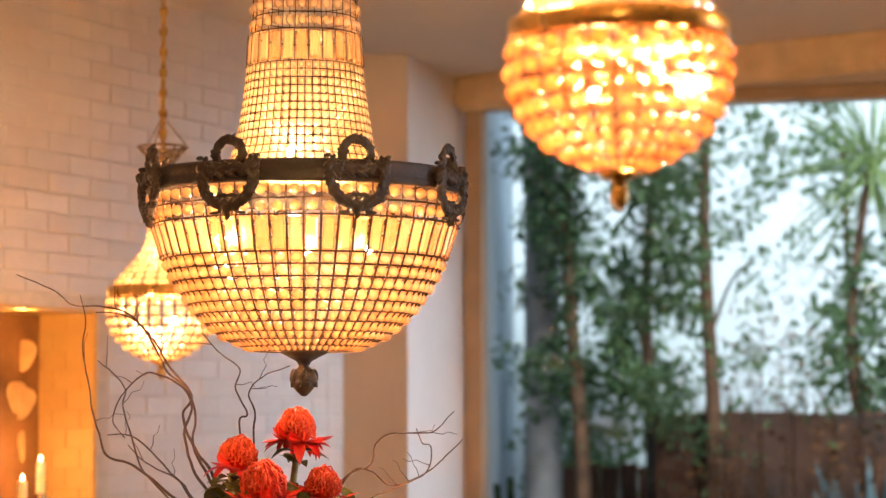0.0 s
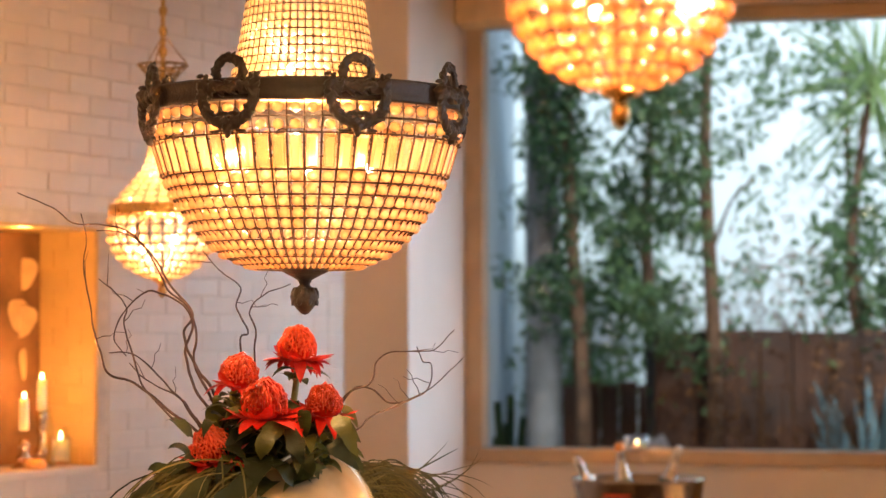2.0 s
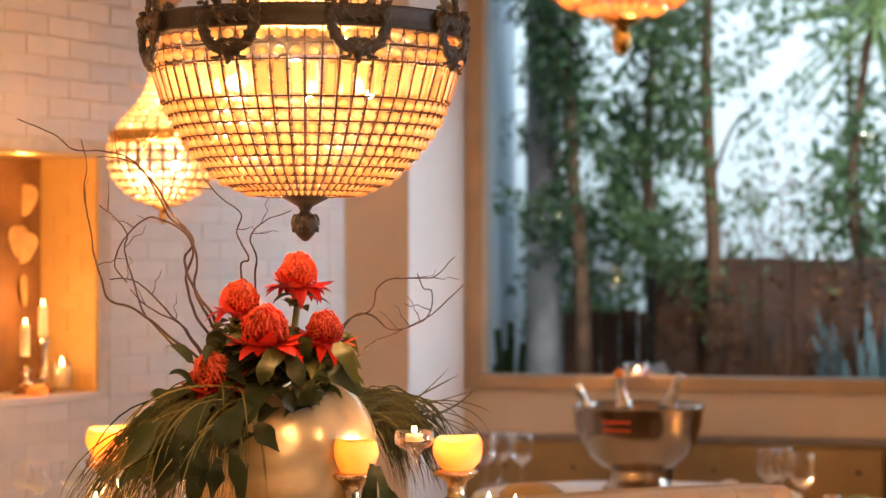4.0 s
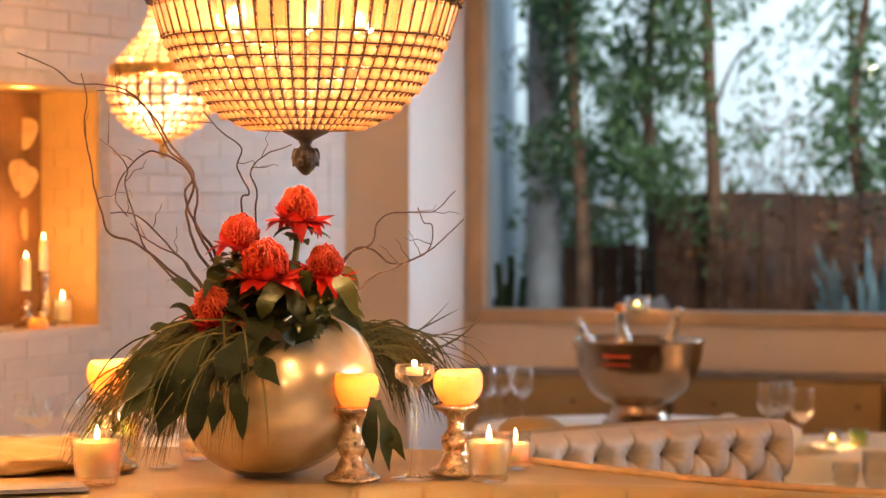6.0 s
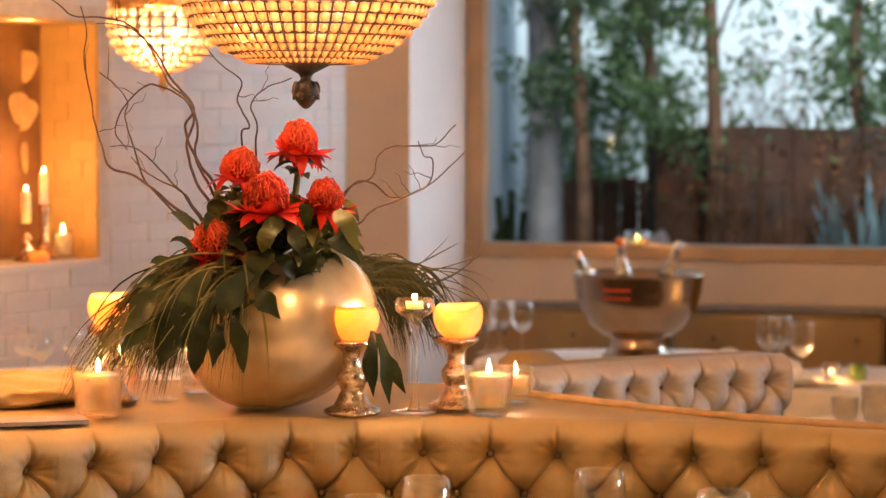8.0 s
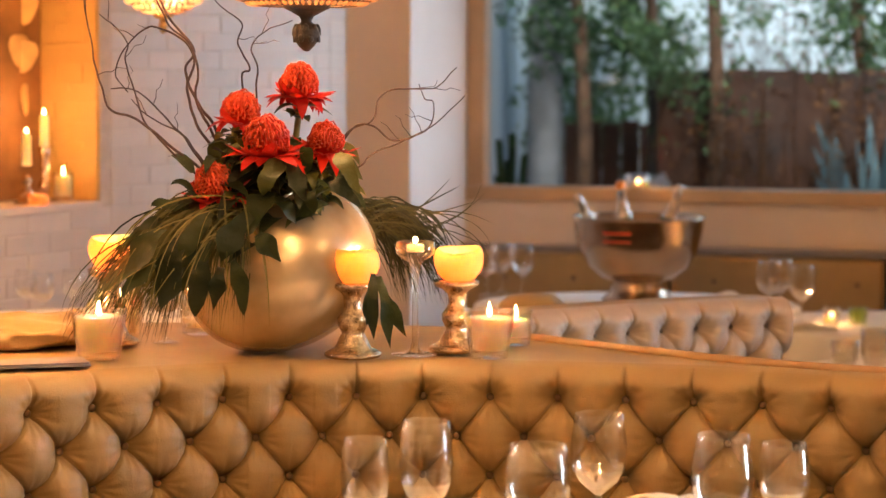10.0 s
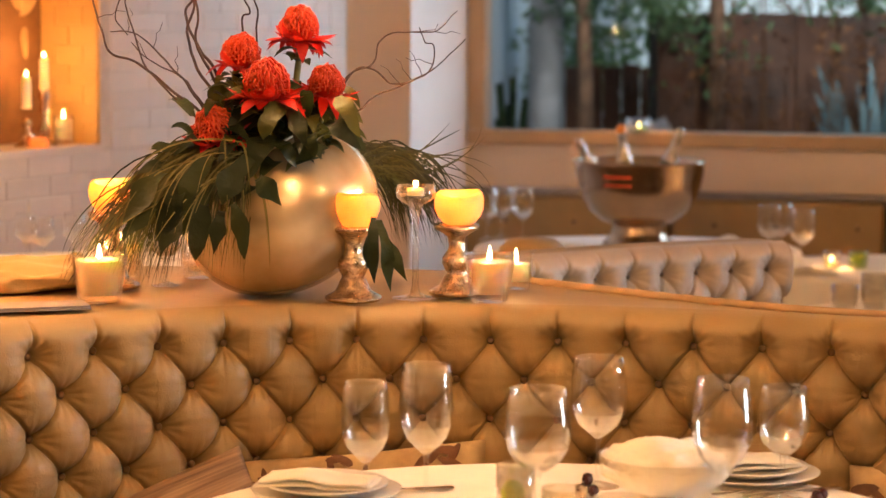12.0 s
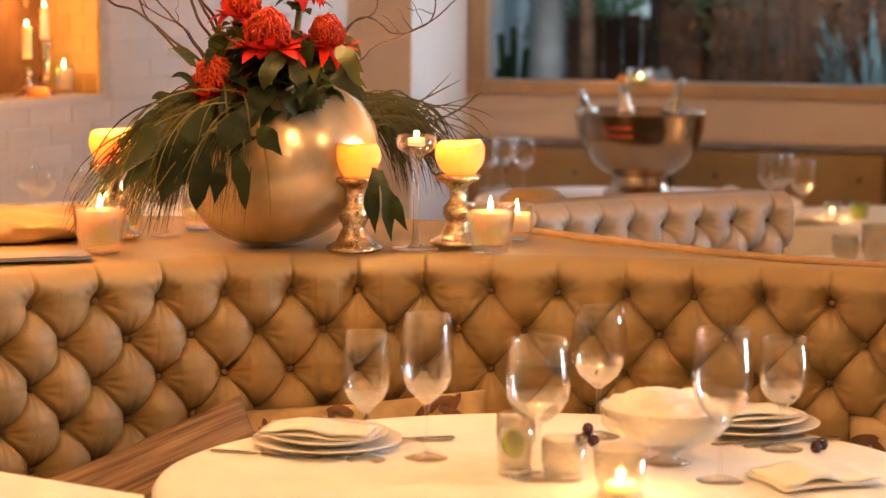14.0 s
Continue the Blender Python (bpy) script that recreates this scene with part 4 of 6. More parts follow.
tl = thing("tealight_holder", (-0.062, 5.03, LEDGE), "tall clear glass tealight holder on a thin stem", "candle holder")
bm = lathe([(0, 0), (0.050, 0), (0.052, 0.003), (0.03, 0.006), (0.012, 0.012), (0.008, 0.03), (0.007, 0.12), (0.008, 0.18), (0.014, 0.205), (0.030, 0.215), (0.042, 0.224), (0.044, 0.236), (0.043, 0.252), (0.040, 0.252), (0.038, 0.232), (0.0, 0.228)], 36)
part("glass", bm, M_GLASS_CUT, tl, "clear stemmed glass")
bm = lathe([(0, 0.229), (0.019, 0.229), (0.019, 0.245), (0.017, 0.243), (0, 0.242)], 24)
part("tealight", bm, M_WAX, tl)
flame(tl, 0, 0, 0.245, 0.016)
flame_light((-0.062, 5.03, LEDGE + 0.262))


def wine_glass(place, h, r, label, group="wine glasses", seg=36):
    """A stemmed glass: foot, thin stem, egg-shaped bowl with thickness."""
    g = thing("wine_glass", place, label, "wine glass", group)
    b = 0.40 * h
    top = h - b
    outer = [(0, 0.0), (r * 0.80, 0.0), (r * 0.82, 0.002), (r * 0.5, 0.004), (0.009, 0.009), (0.0045, 0.02), (0.004, b - 0.02), (0.007, b - 0.006), (r * 0.42, b + 0.045 * top), (r * 0.74, b + 0.15 * top), (r * 0.93, b + 0.30 * top), (r, b + 0.46 * top)]
    outer += [(r * 0.98, b + top * 0.64), (r * 0.91, b + top * 0.85), (r * 0.83, h)]
    inner = [(max(0, rr - 0.0014), zz + 0.0012) for rr, zz in reversed(outer[8:])]
    inner[0] = (r * 0.83 - 0.0013, h)
    part("foot", lathe([(0, -0.0002)] + outer[1:5] + [(0, 0.009)], seg), M_GLASS, g)
    part("stem", lathe([(0, 0.009)] + [(0.009, 0.0092)] + outer[5:7] + [(0.007, b - 0.0062), (0, b - 0.006)], 12), M_GLASS, g)
    # added outer skin: its gloss stands in for the bright lower third
    part("bowl_sheen", lathe([(rr + 0.0004, zz) for rr, zz in outer[8:11]], seg), M_BOWL_SHEEN, g, "added glossy skin for the bright lower part of the bowl")
    part("bowl", lathe([(0, b - 0.0058)] + outer[7:] + inner + [(0, b + 0.004)], seg), M_GLASS, g)
    return g


wine_glass((-0.141, 4.133, 0.761), 0.238, 0.045, "clear empty wine glass on the white cloth")
wine_glass((-0.030, 4.156, 0.761), 0.268, 0.050, "tall clear empty wine glass on the white cloth")
wine_glass((0.168, 4.0, 0.761), 0.250, 0.059, "large clear wine glass in front of the water tumbler")
wine_glass((0.300, 4.36, 0.761), 0.252, 0.055, "large clear wine glass beside dark grapes")
wine_glass((0.492, 3.985, 0.761), 0.272, 0.054, "tall clear wine glass beside the pressed glass bowl")
wine_glass((0.640, 4.25, 0.761), 0.215, 0.049, "clear empty wine glass by the second setting")
wine_glass((-0.640, 5.245, LEDGE), 0.165, 0.040, "small stemmed glass with gold gleam on the ledge")
for x, y in ((0.23, 9.02), (0.31, 8.95), (0.17, 8.93)):
    wine_glass((x, y, 0.786), 0.20, 0.045, "clear wine glass on the window table", "far wine glasses", 20)
for x, y in ((1.22, 8.55), (1.31, 8.34), (1.27, 8.62)):
    wine_glass((x, y, 0.751), 0.21, 0.048, "clear wine glass on the booth-side table", "far wine glasses", 20)
for x, y in ((-1.24, 6.78), (-1.17, 6.66), (-1.10, 6.8), (-0.90, 6.7), (-0.80, 6.78)):
    wine_glass((x, y, 0.931), 0.14, 0.036, "small clear glass on the table by the brick wall", "far wine glasses", 20)


def tumbler(place, r, h, label, low=0.85):
    t = thing("tumbler", place, label, "tumbler", "water tumblers")
    bm = lathe([(0, 0), (r * low, 0), (r * low + 0.002, 0.003), (r * 1.03, h * 0.5), (r, h), (r - 0.002, h), (r * 1.03 - 0.003, h * 0.5), (r * low - 0.003, 0.012), (0, 0.012)], 32)
    part("glass", bm, M_GLASS_CUT, t)
    return t


tumbler((0.130, 4.02, 0.761), 0.034, 0.11, "water tumbler holding a lime slice")
tumbler((0.215, 3.985, 0.761), 0.040, 0.075, "low water tumbler on the white cloth")
tumbler((1.245, 7.06, 0.742), 0.042, 0.095, "round stemless glass on the booth table", 0.6)
tumbler((1.335, 7.03, 0.742), 0.046, 0.135, "tall stemless glass on the booth table", 0.6)
lm = thing("lime_slice", (0.126, 4.005, 0.79), "pale green lime wedge in the tumbler", "fruit")
bm = lathe([(0, -0.004), (0.024, -0.004), (0.026, 0), (0.024, 0.004), (0, 0.004)], 24)
part("wedge", bm, M_LIME, lm, at=pose(0, 0, 0.03, 70, 20, 30))


def votive(place, r, h, label, watts):
    """A small tealight in a straight clear glass."""
    v = thing("votive", place, label, "candle", "votives")
    bm = lathe([(0, 0), (r * 0.86, 0), (r, h), (r - 0.0025, h), (r * 0.86 - 0.003, 0.008), (0, 0.008)], 28)
    part("glass", bm, M_GLASS_CUT, v)
    part("tealight", lathe([(0, 0.009), (r * 0.6, 0.009), (r * 0.6, 0.024), (r * 0.5, 0.022), (0, 0.022)], 20), M_WAX, v)
    flame(v, 0, 0, 0.026, 0.018)
    flame_light((place[0], place[1], place[2] + 0.045), watts)


votive((0.306, 3.86, 0.761), 0.048, 0.085, "tealight in a clear glass on the white cloth", CANDLE_WATTS)
votive((1.412, 8.30, 0.751), 0.032, 0.062, "tealight in a clear glass on the far table", CANDLE_WATTS)
votive((0.83, 9.80, 1.163), 0.055, 0.062, "orange candle glass standing on the window sill", CANDLE_WATTS * 2)
vs = thing("votive", (1.51, 8.31, 0.751), "pale green glass votive on the far table", "candle", "votives")
part("glass", lathe([(0, 0), (0.034, 0), (0.037, 0.06), (0.033, 0.06), (0.031, 0.01), (0, 0.01)], 24), M_GREEN_GLASS, vs)


# ---- place settings ----
def cloth_fold(parent, w, d, h, seed):
    """A loosely folded napkin: layers with a soft fold."""
    for layer in range(2):
        bm = bmesh.new()
        n, m = 14, 6
        skins = []
        for low in (0, 0.003):
            grid = []
            for i in range(n + 1):
                for j in range(m + 1):
                    u, v = i / n - 0.5, j / m - 0.5
                    x, y = u * w * (1 - 0.06 * layer), v * d * (1 - 0.10 * layer)
                    z = 0.006 + layer * 0.006 + h * (layer + 1) / 3 * math.exp(-((u + 0.12) / 0.22) ** 2) * (0.6 + 0.4 * math.cos(v * 3))
                    z += 0.004 * noise.noise(Vector((x * 18 + seed, y * 18, layer)))
                    grid.append(bm.verts.new((x, y, z - low)))
            skins.append(grid)
        top, low = skins
        k = m + 1
        for i in range(n):
            for j in range(m):
                q = i * k + j
                bm.faces.new((top[q], top[q + k], top[q + k + 1], top[q + 1]))
                bm.faces.new((low[q], low[q + 1], low[q + k + 1], low[q + k]))
        rim = [i * k for i in range(n)] + [n * k + j for j in range(m)] + [i * k + m for i in range(n, 0, -1)] + list(range(m, 0, -1))
        for p, q in zip(rim, rim[1:] + rim[:1]):
            bm.faces.new((top[p], low[p], low[q], top[q]))
        bmesh.ops.recalc_face_normals(bm, faces=bm.faces)
        part("fold", bm, M_NAPKIN, parent)


def setting(x, y, turn, label, seed):
    for k, r in enumerate((0.142, 0.118)):
        pl = thing("plate", (x, y, 0.762 + 0.012 * k), label if k == 0 else "smaller white china plate stacked on a larger one", "plate", "plates")
        prof = [(0, 0.002), (r * 0.62, 0.0), (r * 0.66, 0.004), (r * 0.99, 0.015), (r, 0.017), (r * 0.98, 0.018), (r * 0.66, 0.008), (0, 0.006)]
        part("dish", lathe(prof, 56), M_CHINA, pl)
    nk = thing("napkin", (x - 0.015, y - 0.01, 0.786), "cream linen napkin folded on a plate", "napkin", "napkins")
    nk.rotation_euler = (0, 0, radians(turn))
    cloth_fold(nk, 0.22, 0.12, 0.024, seed)


def fork(x, y, z, a, name, label):
    k = thing(name, (x, y, z), label, "cutlery", "cutlery")
    k.rotation_euler = (0, 0, radians(a))
    bm = bmesh.new()
    block(bm, -0.10, -0.006, 0.001, -0.01, 0.006, 0.0045, 0.0015)
    block(bm, -0.012, -0.003, 0.0015, 0.04, 0.003, 0.005, 0.001)
    part("stem", bm, M_CUTLERY, k)
    bm = bmesh.new()
    block(bm, 0.038, -0.0095, 0.001, 0.115, 0.0095, 0.004, 0.0012)
    part("blade", bm, M_CUTLERY, k)


setting(-0.218, 4.25, -10, "white china plate with a folded napkin on the cloth", 1)
fork(-0.335, 4.17, 0.762, -14, "knife", "steel table knife beside the plate")
fork(-0.09, 4.30, 0.762, 14, "fork", "steel table fork beside the plate")
setting(0.60, 4.44, 24, "white china plate by the far table edge", 2)
fork(0.60, 4.32, 0.762, 28, "knife", "steel table knife beside the far plate")
fork(0.66, 4.30, 0.762, 25, "fork", "steel table fork beside the far plate")
nk = thing("napkin", (0.66, 3.98, 0.763), "cream linen napkin lying on the cloth", "napkin", "napkins")
nk.rotation_euler = (0, 0, radians(20))
cloth_fold(nk, 0.2, 0.15, 0.025, 5)
nk = thing("napkin", (1.30, 8.12, 0.752), "folded white napkin on the far table", "napkin", "napkins")
cloth_fold(nk, 0.2, 0.12, 0.03, 6)
nk = thing("napkin", (1.12, 8.76, 0.787), "folded white napkin on the window table", "napkin", "napkins")
cloth_fold(nk, 0.2, 0.12, 0.045, 7)

gb = thing("glass_bowl", (0.412, 4.125, 0.761), "footed pressed glass bowl lined with a napkin", "bowl")
bm = lathe([(0, 0), (0.044, 0), (0.046, 0.004), (0.03, 0.008), (0.016, 0.015), (0.018, 0.024), (0.05, 0.034), (0.09, 0.052), (0.115, 0.078), (0.126, 0.108), (0.122, 0.108), (0.110, 0.080), (0.086, 0.056), (0.05, 0.040), (0, 0.036)], 64)
for v in bm.verts:
    if v.co.z > 0.03:
        a = math.atan2(v.co.y, v.co.x)
        k = 1 + 0.016 * math.sin(24 * a)
        v.co.x *= k
        v.co.y *= k
part("bowl", bm, M_GLASS_CUT, gb)
nk = thing("napkin", (0.405, 4.13, 0.80), "cream napkin wrapped round bread in the bowl", "napkin", "napkins")
bm = bmesh.new()
bmesh.ops.create_icosphere(bm, subdivisions=5, radius=1)
for v in bm.verts:
    d = v.co.copy()
    v.co = Vector((d.x * 0.112, d.y * 0.10, d.z * 0.05 + 0.045)) * (1 + 0.10 * noise.noise(d * 2.4) + 0.07 * abs(noise.noise(d * 5)))
part("cloth", bm, M_NAPKIN, nk)
for k, (x, y, z) in enumerate(((0.262, 4.27, 0.772), (0.285, 4.262, 0.772), (0.272, 4.29, 0.772), (0.275, 4.275, 0.792), (0.70, 4.22, 0.772), (0.715, 4.245, 0.772))):
    gr = thing("grape", (x, y, z), "dark red grape lying on the cloth", "fruit", "grapes")
    part("berry", lathe([(0, -0.012), (0.008, -0.009), (0.0115, 0), (0.008, 0.010), (0, 0.013)], 14), M_DARK, gr)


# ---- cushions ----
def cushion(place, w, h, t, turn, tip, mat, label, roll=0):
    c = thing("cushion", place, label, "cushion", "bench cushions")
    c.matrix_basis = pose(*place, 0, 0, turn) @ pose(0, 0, 0, tip, roll, 0)
    bm = bmesh.new()
    n = 26
    for side in (-1, 1):
        g = []
        for i in range(n + 1):
            for j in range(n + 1):
                u, v = 2 * i / n - 1, 2 * j / n - 1
                puff = ((1 - u * u) * (1 - v * v)) ** 0.42
                pull = 1 - 0.05 * (1 - abs(u)) * (abs(v) > 0.99) - 0.05 * (1 - abs(v)) * (abs(u) > 0.99)
                y = side * t * puff * (1 + 0.15 * noise.noise(Vector((u * 2, v * 2, side + place[0]))))
                g.append(bm.verts.new((u * w * pull, y, h * (1 + v * pull))))
        for i in range(n):
            for j in range(n):
                a = i * (n + 1) + j
                f = (g[a], g[a + n + 1], g[a + n + 2], g[a + 1])
                bm.faces.new(f if side < 0 else tuple(reversed(f)))
    bmesh.ops.remove_doubles(bm, verts=bm.verts, dist=0.0005)
    part("cover", bm, mat, c)
    return c


def stripes(m, scale, tones):
    """Crinkled woven strands along one side of the cloth."""
    n, l = m.node_tree.nodes, m.node_tree.links
    b = n["Principled BSDF"]
    co, mp = n.new("ShaderNodeTexCoord"), n.new("ShaderNodeMapping")
    mp.inputs["Scale"].default_value = (0.9, 1, scale)
    l.new(co.outputs["Object"], mp.inputs["Vector"])
    wv = n.new("ShaderNodeTexNoise")
    wv.inputs["Scale"].default_value = 3.0
    wv.inputs["Detail"].default_value = 5
    wv.inputs["Distortion"].default_value = 0.6
    l.new(mp.outputs[0], wv.inputs["Vector"])
    ramp = n.new("ShaderNodeValToRGB")
    ramp.color_ramp.elements[0].position, ramp.color_ramp.elements[1].position = 0.36, 0.66
    ramp.color_ramp.elements[0].color, ramp.color_ramp.elements[1].color = (*tones[0], 1), (*tones[1], 1)
    l.new(wv.outputs[0], ramp.inputs[0])
    l.new(ramp.outputs[0], b.inputs["Base Color"])
    bp = n.new("ShaderNodeBump")
    bp.inputs["Strength"].default_value, bp.inputs["Distance"].default_value = 0.8, 0.006
    l.new(wv.outputs[0], bp.inputs["Height"])
    l.new(bp.outputs[0], b.inputs["Normal"])


stripes(M_STRIPE, 26, ((0.10, 0.05, 0.022), (0.32, 0.19, 0.095)))
cushion((-0.53, 4.47, 0.43), 0.29, 0.15, 0.055, 30, -24, M_STRIPE, "brown ribbed cushion leaning on the banquette", -17)
c1 = cushion((-0.15, 4.80, 0.47), 0.27, 0.135, 0.05, 3, -14, M_FLORAL, "tan cushion with dark leaf print behind the table", -5)
c2 = cushion((1.03, 4.62, 0.47), 0.20, 0.135, 0.05, -14, -14, M_FLORAL, "tan cushion with dark leaf print at the bench end")


def print_leaves(c, w, h, t, seed, count):
    """Leaf shapes of darker cloth sewn on the cushion's face."""
    rnd = random.Random(seed)
    for _ in range(count):
        u, v = rnd.uniform(-0.85, 0.85), rnd.uniform(0.35, 0.90)
        puff = ((1 - u * u) * (1 - v * v)) ** 0.42
        bm = bmesh.new()
        ln, a = rnd.uniform(0.018, 0.032), rnd.uniform(0, math.pi)
        rim = []
        for k in range(10):
            q = 2 * math.pi * k / 10
            x, z = ln * math.cos(q), ln * 0.36 * math.sin(q) * (1 - 0.3 * math.cos(q))
            x, z = x * math.cos(a) - z * math.sin(a), x * math.sin(a) + z * math.cos(a)
            uu, vv = max(-0.97, min(0.97, u + x / w)), max(-0.97, min(0.97, v + z / h))
            pf = ((1 - uu * uu) * (1 - vv * vv)) ** 0.42
            rim.append(bm.verts.new((uu * w, -t * pf * 1.16 - 0.006, h * (1 + vv))))
        mid = bm.verts.new((u * w, -t * puff * 1.16 - 0.009, h * (1 + v)))
        for k in range(10):
            bm.faces.new((mid, rim[k], rim[(k + 1) % 10]))
        part("leaf_motif", bm, M_FLORAL_PRINT, c, "dark leaf print")


print_leaves(c1, 0.27, 0.135, 0.05, 4, 26)
print_leaves(c2, 0.20, 0.135, 0.05, 9, 16)

# a neighbouring table's corner
nt = thing("side_table", (-0.80, 3.70, 0), "square side table under pale linen", "table")
bm = prism([(0.0, 0.35), (0.27, 0.185), (0.0, -0.35), (-0.32, -0.18)], 0.70, 0.738, 0.004)
part("tabletop", bm, M_TIMBER, nt, smooth=False)
bm = lathe([(0, 0), (0.2, 0), (0.2, 0.03), (0.04, 0.05), (0.035, 0.69), (0, 0.699)], 20)
part("pedestal", bm, M_STEEL, nt)
sc = thing("tablecloth", (-0.80, 3.70, 0), "pale linen cloth on the side table", "tablecloth")
bm = prism([(0.0, 0.365), (0.285, 0.185), (0.0, -0.365), (-0.335, -0.18)], 0.739, 0.752, 0.006)
part("cloth", bm, M_CLOTH, sc, smooth=False)

# things on the ledge's far end
cs = thing("bolster", (-1.0, 5.28, LEDGE), "slumped tan leather bolster lying on the ledge", "cushion")
bm = bmesh.new()
bmesh.ops.create_icosphere(bm, subdivisions=4, radius=1)
for v in bm.verts:
    d = v.co.copy()
    v.co = Vector((d.x * 0.24, d.y * 0.22, max(0, d.z * 0.04 + 0.018 + 0.018 * noise.noise(d * 3.1)))) * (1 + 0.16 * noise.noise(d * 2.2))
part("cover", bm, M_LEATHER, cs)
# made-up flat slab for the grey sheen along the booth's top edge
cd = thing("menu_card", (-0.90, 4.80, LEDGE + 0.002), "flat grey slab added for the sheen of the booth's top edge", "menu")
cd.rotation_euler = (0, 0, radians(18))
bm = bmesh.new()
block(bm, -0.15, -0.05, 0, 0.15, 0.05, 0.004, 0.001)
block(bm, -0.149, -0.049, 0.005, 0.148, 0.049, 0.009, 0.001)
part("cover", bm, M_SLATE, cd)

# ---- champagne bowl ----
cb = thing("champagne_bowl", (0.742, 8.7, 0.786), "large polished steel champagne bowl on a foot", "wine cooler")
prof = [(0, 0), (0.134, 0), (0.139, 0.006), (0.136, 0.016), (0.118, 0.030), (0.108, 0.050), (0.102, 0.058), (0.106, 0.066), (0.094, 0.078), (0.098, 0.084), (0.140, 0.100), (0.190, 0.140), (0.222, 0.195), (0.240, 0.255), (0.248, 0.318), (0.254, 0.326), (0.249, 0.331), (0.242, 0.326), (0.232, 0.255), (0.17, 0.15), (0, 0.11)]
part("bowl", lathe(prof, 72), M_STEEL, cb)
for k, (z, h) in enumerate(((0.272, 0.010), (0.242, 0.008))):
    lb = bmesh.new()
    last = None
    for i in range(15):
        a = radians(-128 + i * 1.9)
        r0, r1 = radius_at(prof[10:16], z) + 0.003, radius_at(prof[10:16], z + h) + 0.003
        edge = [lb.verts.new((r0 * math.cos(a), r0 * math.sin(a), z)), lb.verts.new((r1 * math.cos(a), r1 * math.sin(a), z + h))]
        if last:
            lb.faces.new((last[0], edge[0], edge[1], last[1]))
        last = edge
    part("label_bar", lb, M_LABEL, cb, "red printed bar", smooth=False)


def bottle(place, lean, turn, foil, label):
    b = thing("champagne_bottle", place, label, "bottle", "champagne bottles")
    b.matrix_basis = pose(*place, 0, 0, turn) @ pose(0, 0, 0, 0, lean, 0)
    part("glass", lathe([(0, 0), (0.042, 0), (0.044, 0.01), (0.044, 0.15), (0.034, 0.19), (0.018, 0.23), (0.0155, 0.25)], 24), M_BOTTLE, b)
    part("foil", lathe([(0.0345, 0.192), (0.0230, 0.222), (0.0178, 0.25), (0.0155, 0.285), (0.018, 0.29), (0.018, 0.302), (0.015, 0.305), (0.017, 0.312), (0.016, 0.325), (0, 0.330)], 20), foil, b, "crumpled foil neck")
    if lean == -6:
        part("cap", lathe([(0.0185, 0.300), (0.020, 0.312), (0.017, 0.330), (0, 0.336)], 20), M_COPPER, b, "copper foil cap")


bottle((0.70, 8.66, 0.922), -6, 10, M_FOIL, "champagne bottle with silver foil leaning in the bowl")
bottle((0.80, 8.72, 0.925), 18, -6, M_FOIL, "champagne bottle with foil neck leaning in the bowl")
bottle((0.655, 8.74, 0.90), -27, -4, M_FOIL, "champagne bottle with foil neck leaning on the rim")
# ---- banquette under the window ----
far = thing("window_banquette", (0, 0, 0), "long tan leather buttoned bench under the window", "banquette")
far.matrix_basis = WALL_W
for k in range(5):
    bm = bmesh.new()
    block(bm, 0.02 + k * 0.9, -0.13, 0.44, 0.905 + k * 0.9, -0.01, 0.885, 0.02)
    part("back_panel", bm, M_LEATHER, far)
bm = bmesh.new()
block(bm, 0.0, -0.12, 0.888, 4.55, -0.004, 0.915, 0.006)
part("top_rail", bm, M_SLATE, far, "grey painted rail", smooth=False)
bm = bmesh.new()
block(bm, 0.02, -0.62, 0.0, 4.5, -0.135, 0.44, 0.03)
part("seat", bm, M_LEATHER, far, smooth=False)
bme = button_mesh(0.012)
for k in range(14):
    part_of("button", bme, M_BUTTON, far, at=pose(0.2 + 0.3 * k, -0.134, 0.78, 0, 0, -90))

# ---- the niche ----
mural = thing("niche_panel", (0, 0, 0), "rust-brown panel with pale rounded patches in the niche", "wall panel")
mural.matrix_basis = WALL_L
bm = bmesh.new()
block(bm, n0 + 0.01, nd - 0.006, nz0 + 0.008, n1 - 0.014, nd + 0.014, nz1 - 0.014)
part("panel", bm, material("rust_panel", (0.36, 0.17, 0.06), 0.5, vary=0.3, scale=5, bump=0.3), mural, smooth=False)
rnd = random.Random(12)
patch = material("pale_patch", (0.68, 0.42, 0.17), 0.5, vary=0.15, scale=12)
for k in range(26):
    x, z = rnd.uniform(n0 + 0.1, n1 - 0.10), rnd.uniform(nz0 + 0.12, nz1 - 0.12)
    if k == 0:
        x, z = n1 - 0.135, 1.73
    if k == 1:
        x, z = n1 - 0.10, 1.565
    bm = lathe([(0, 0.004), (0.045, 0.003), (0.055, 0)], 18, 0.12)
    part("round_patch", bm, patch, mural, at=pose(x, nd - 0.007 - 0.0002 * k, z, 90, 0, 20 * k))


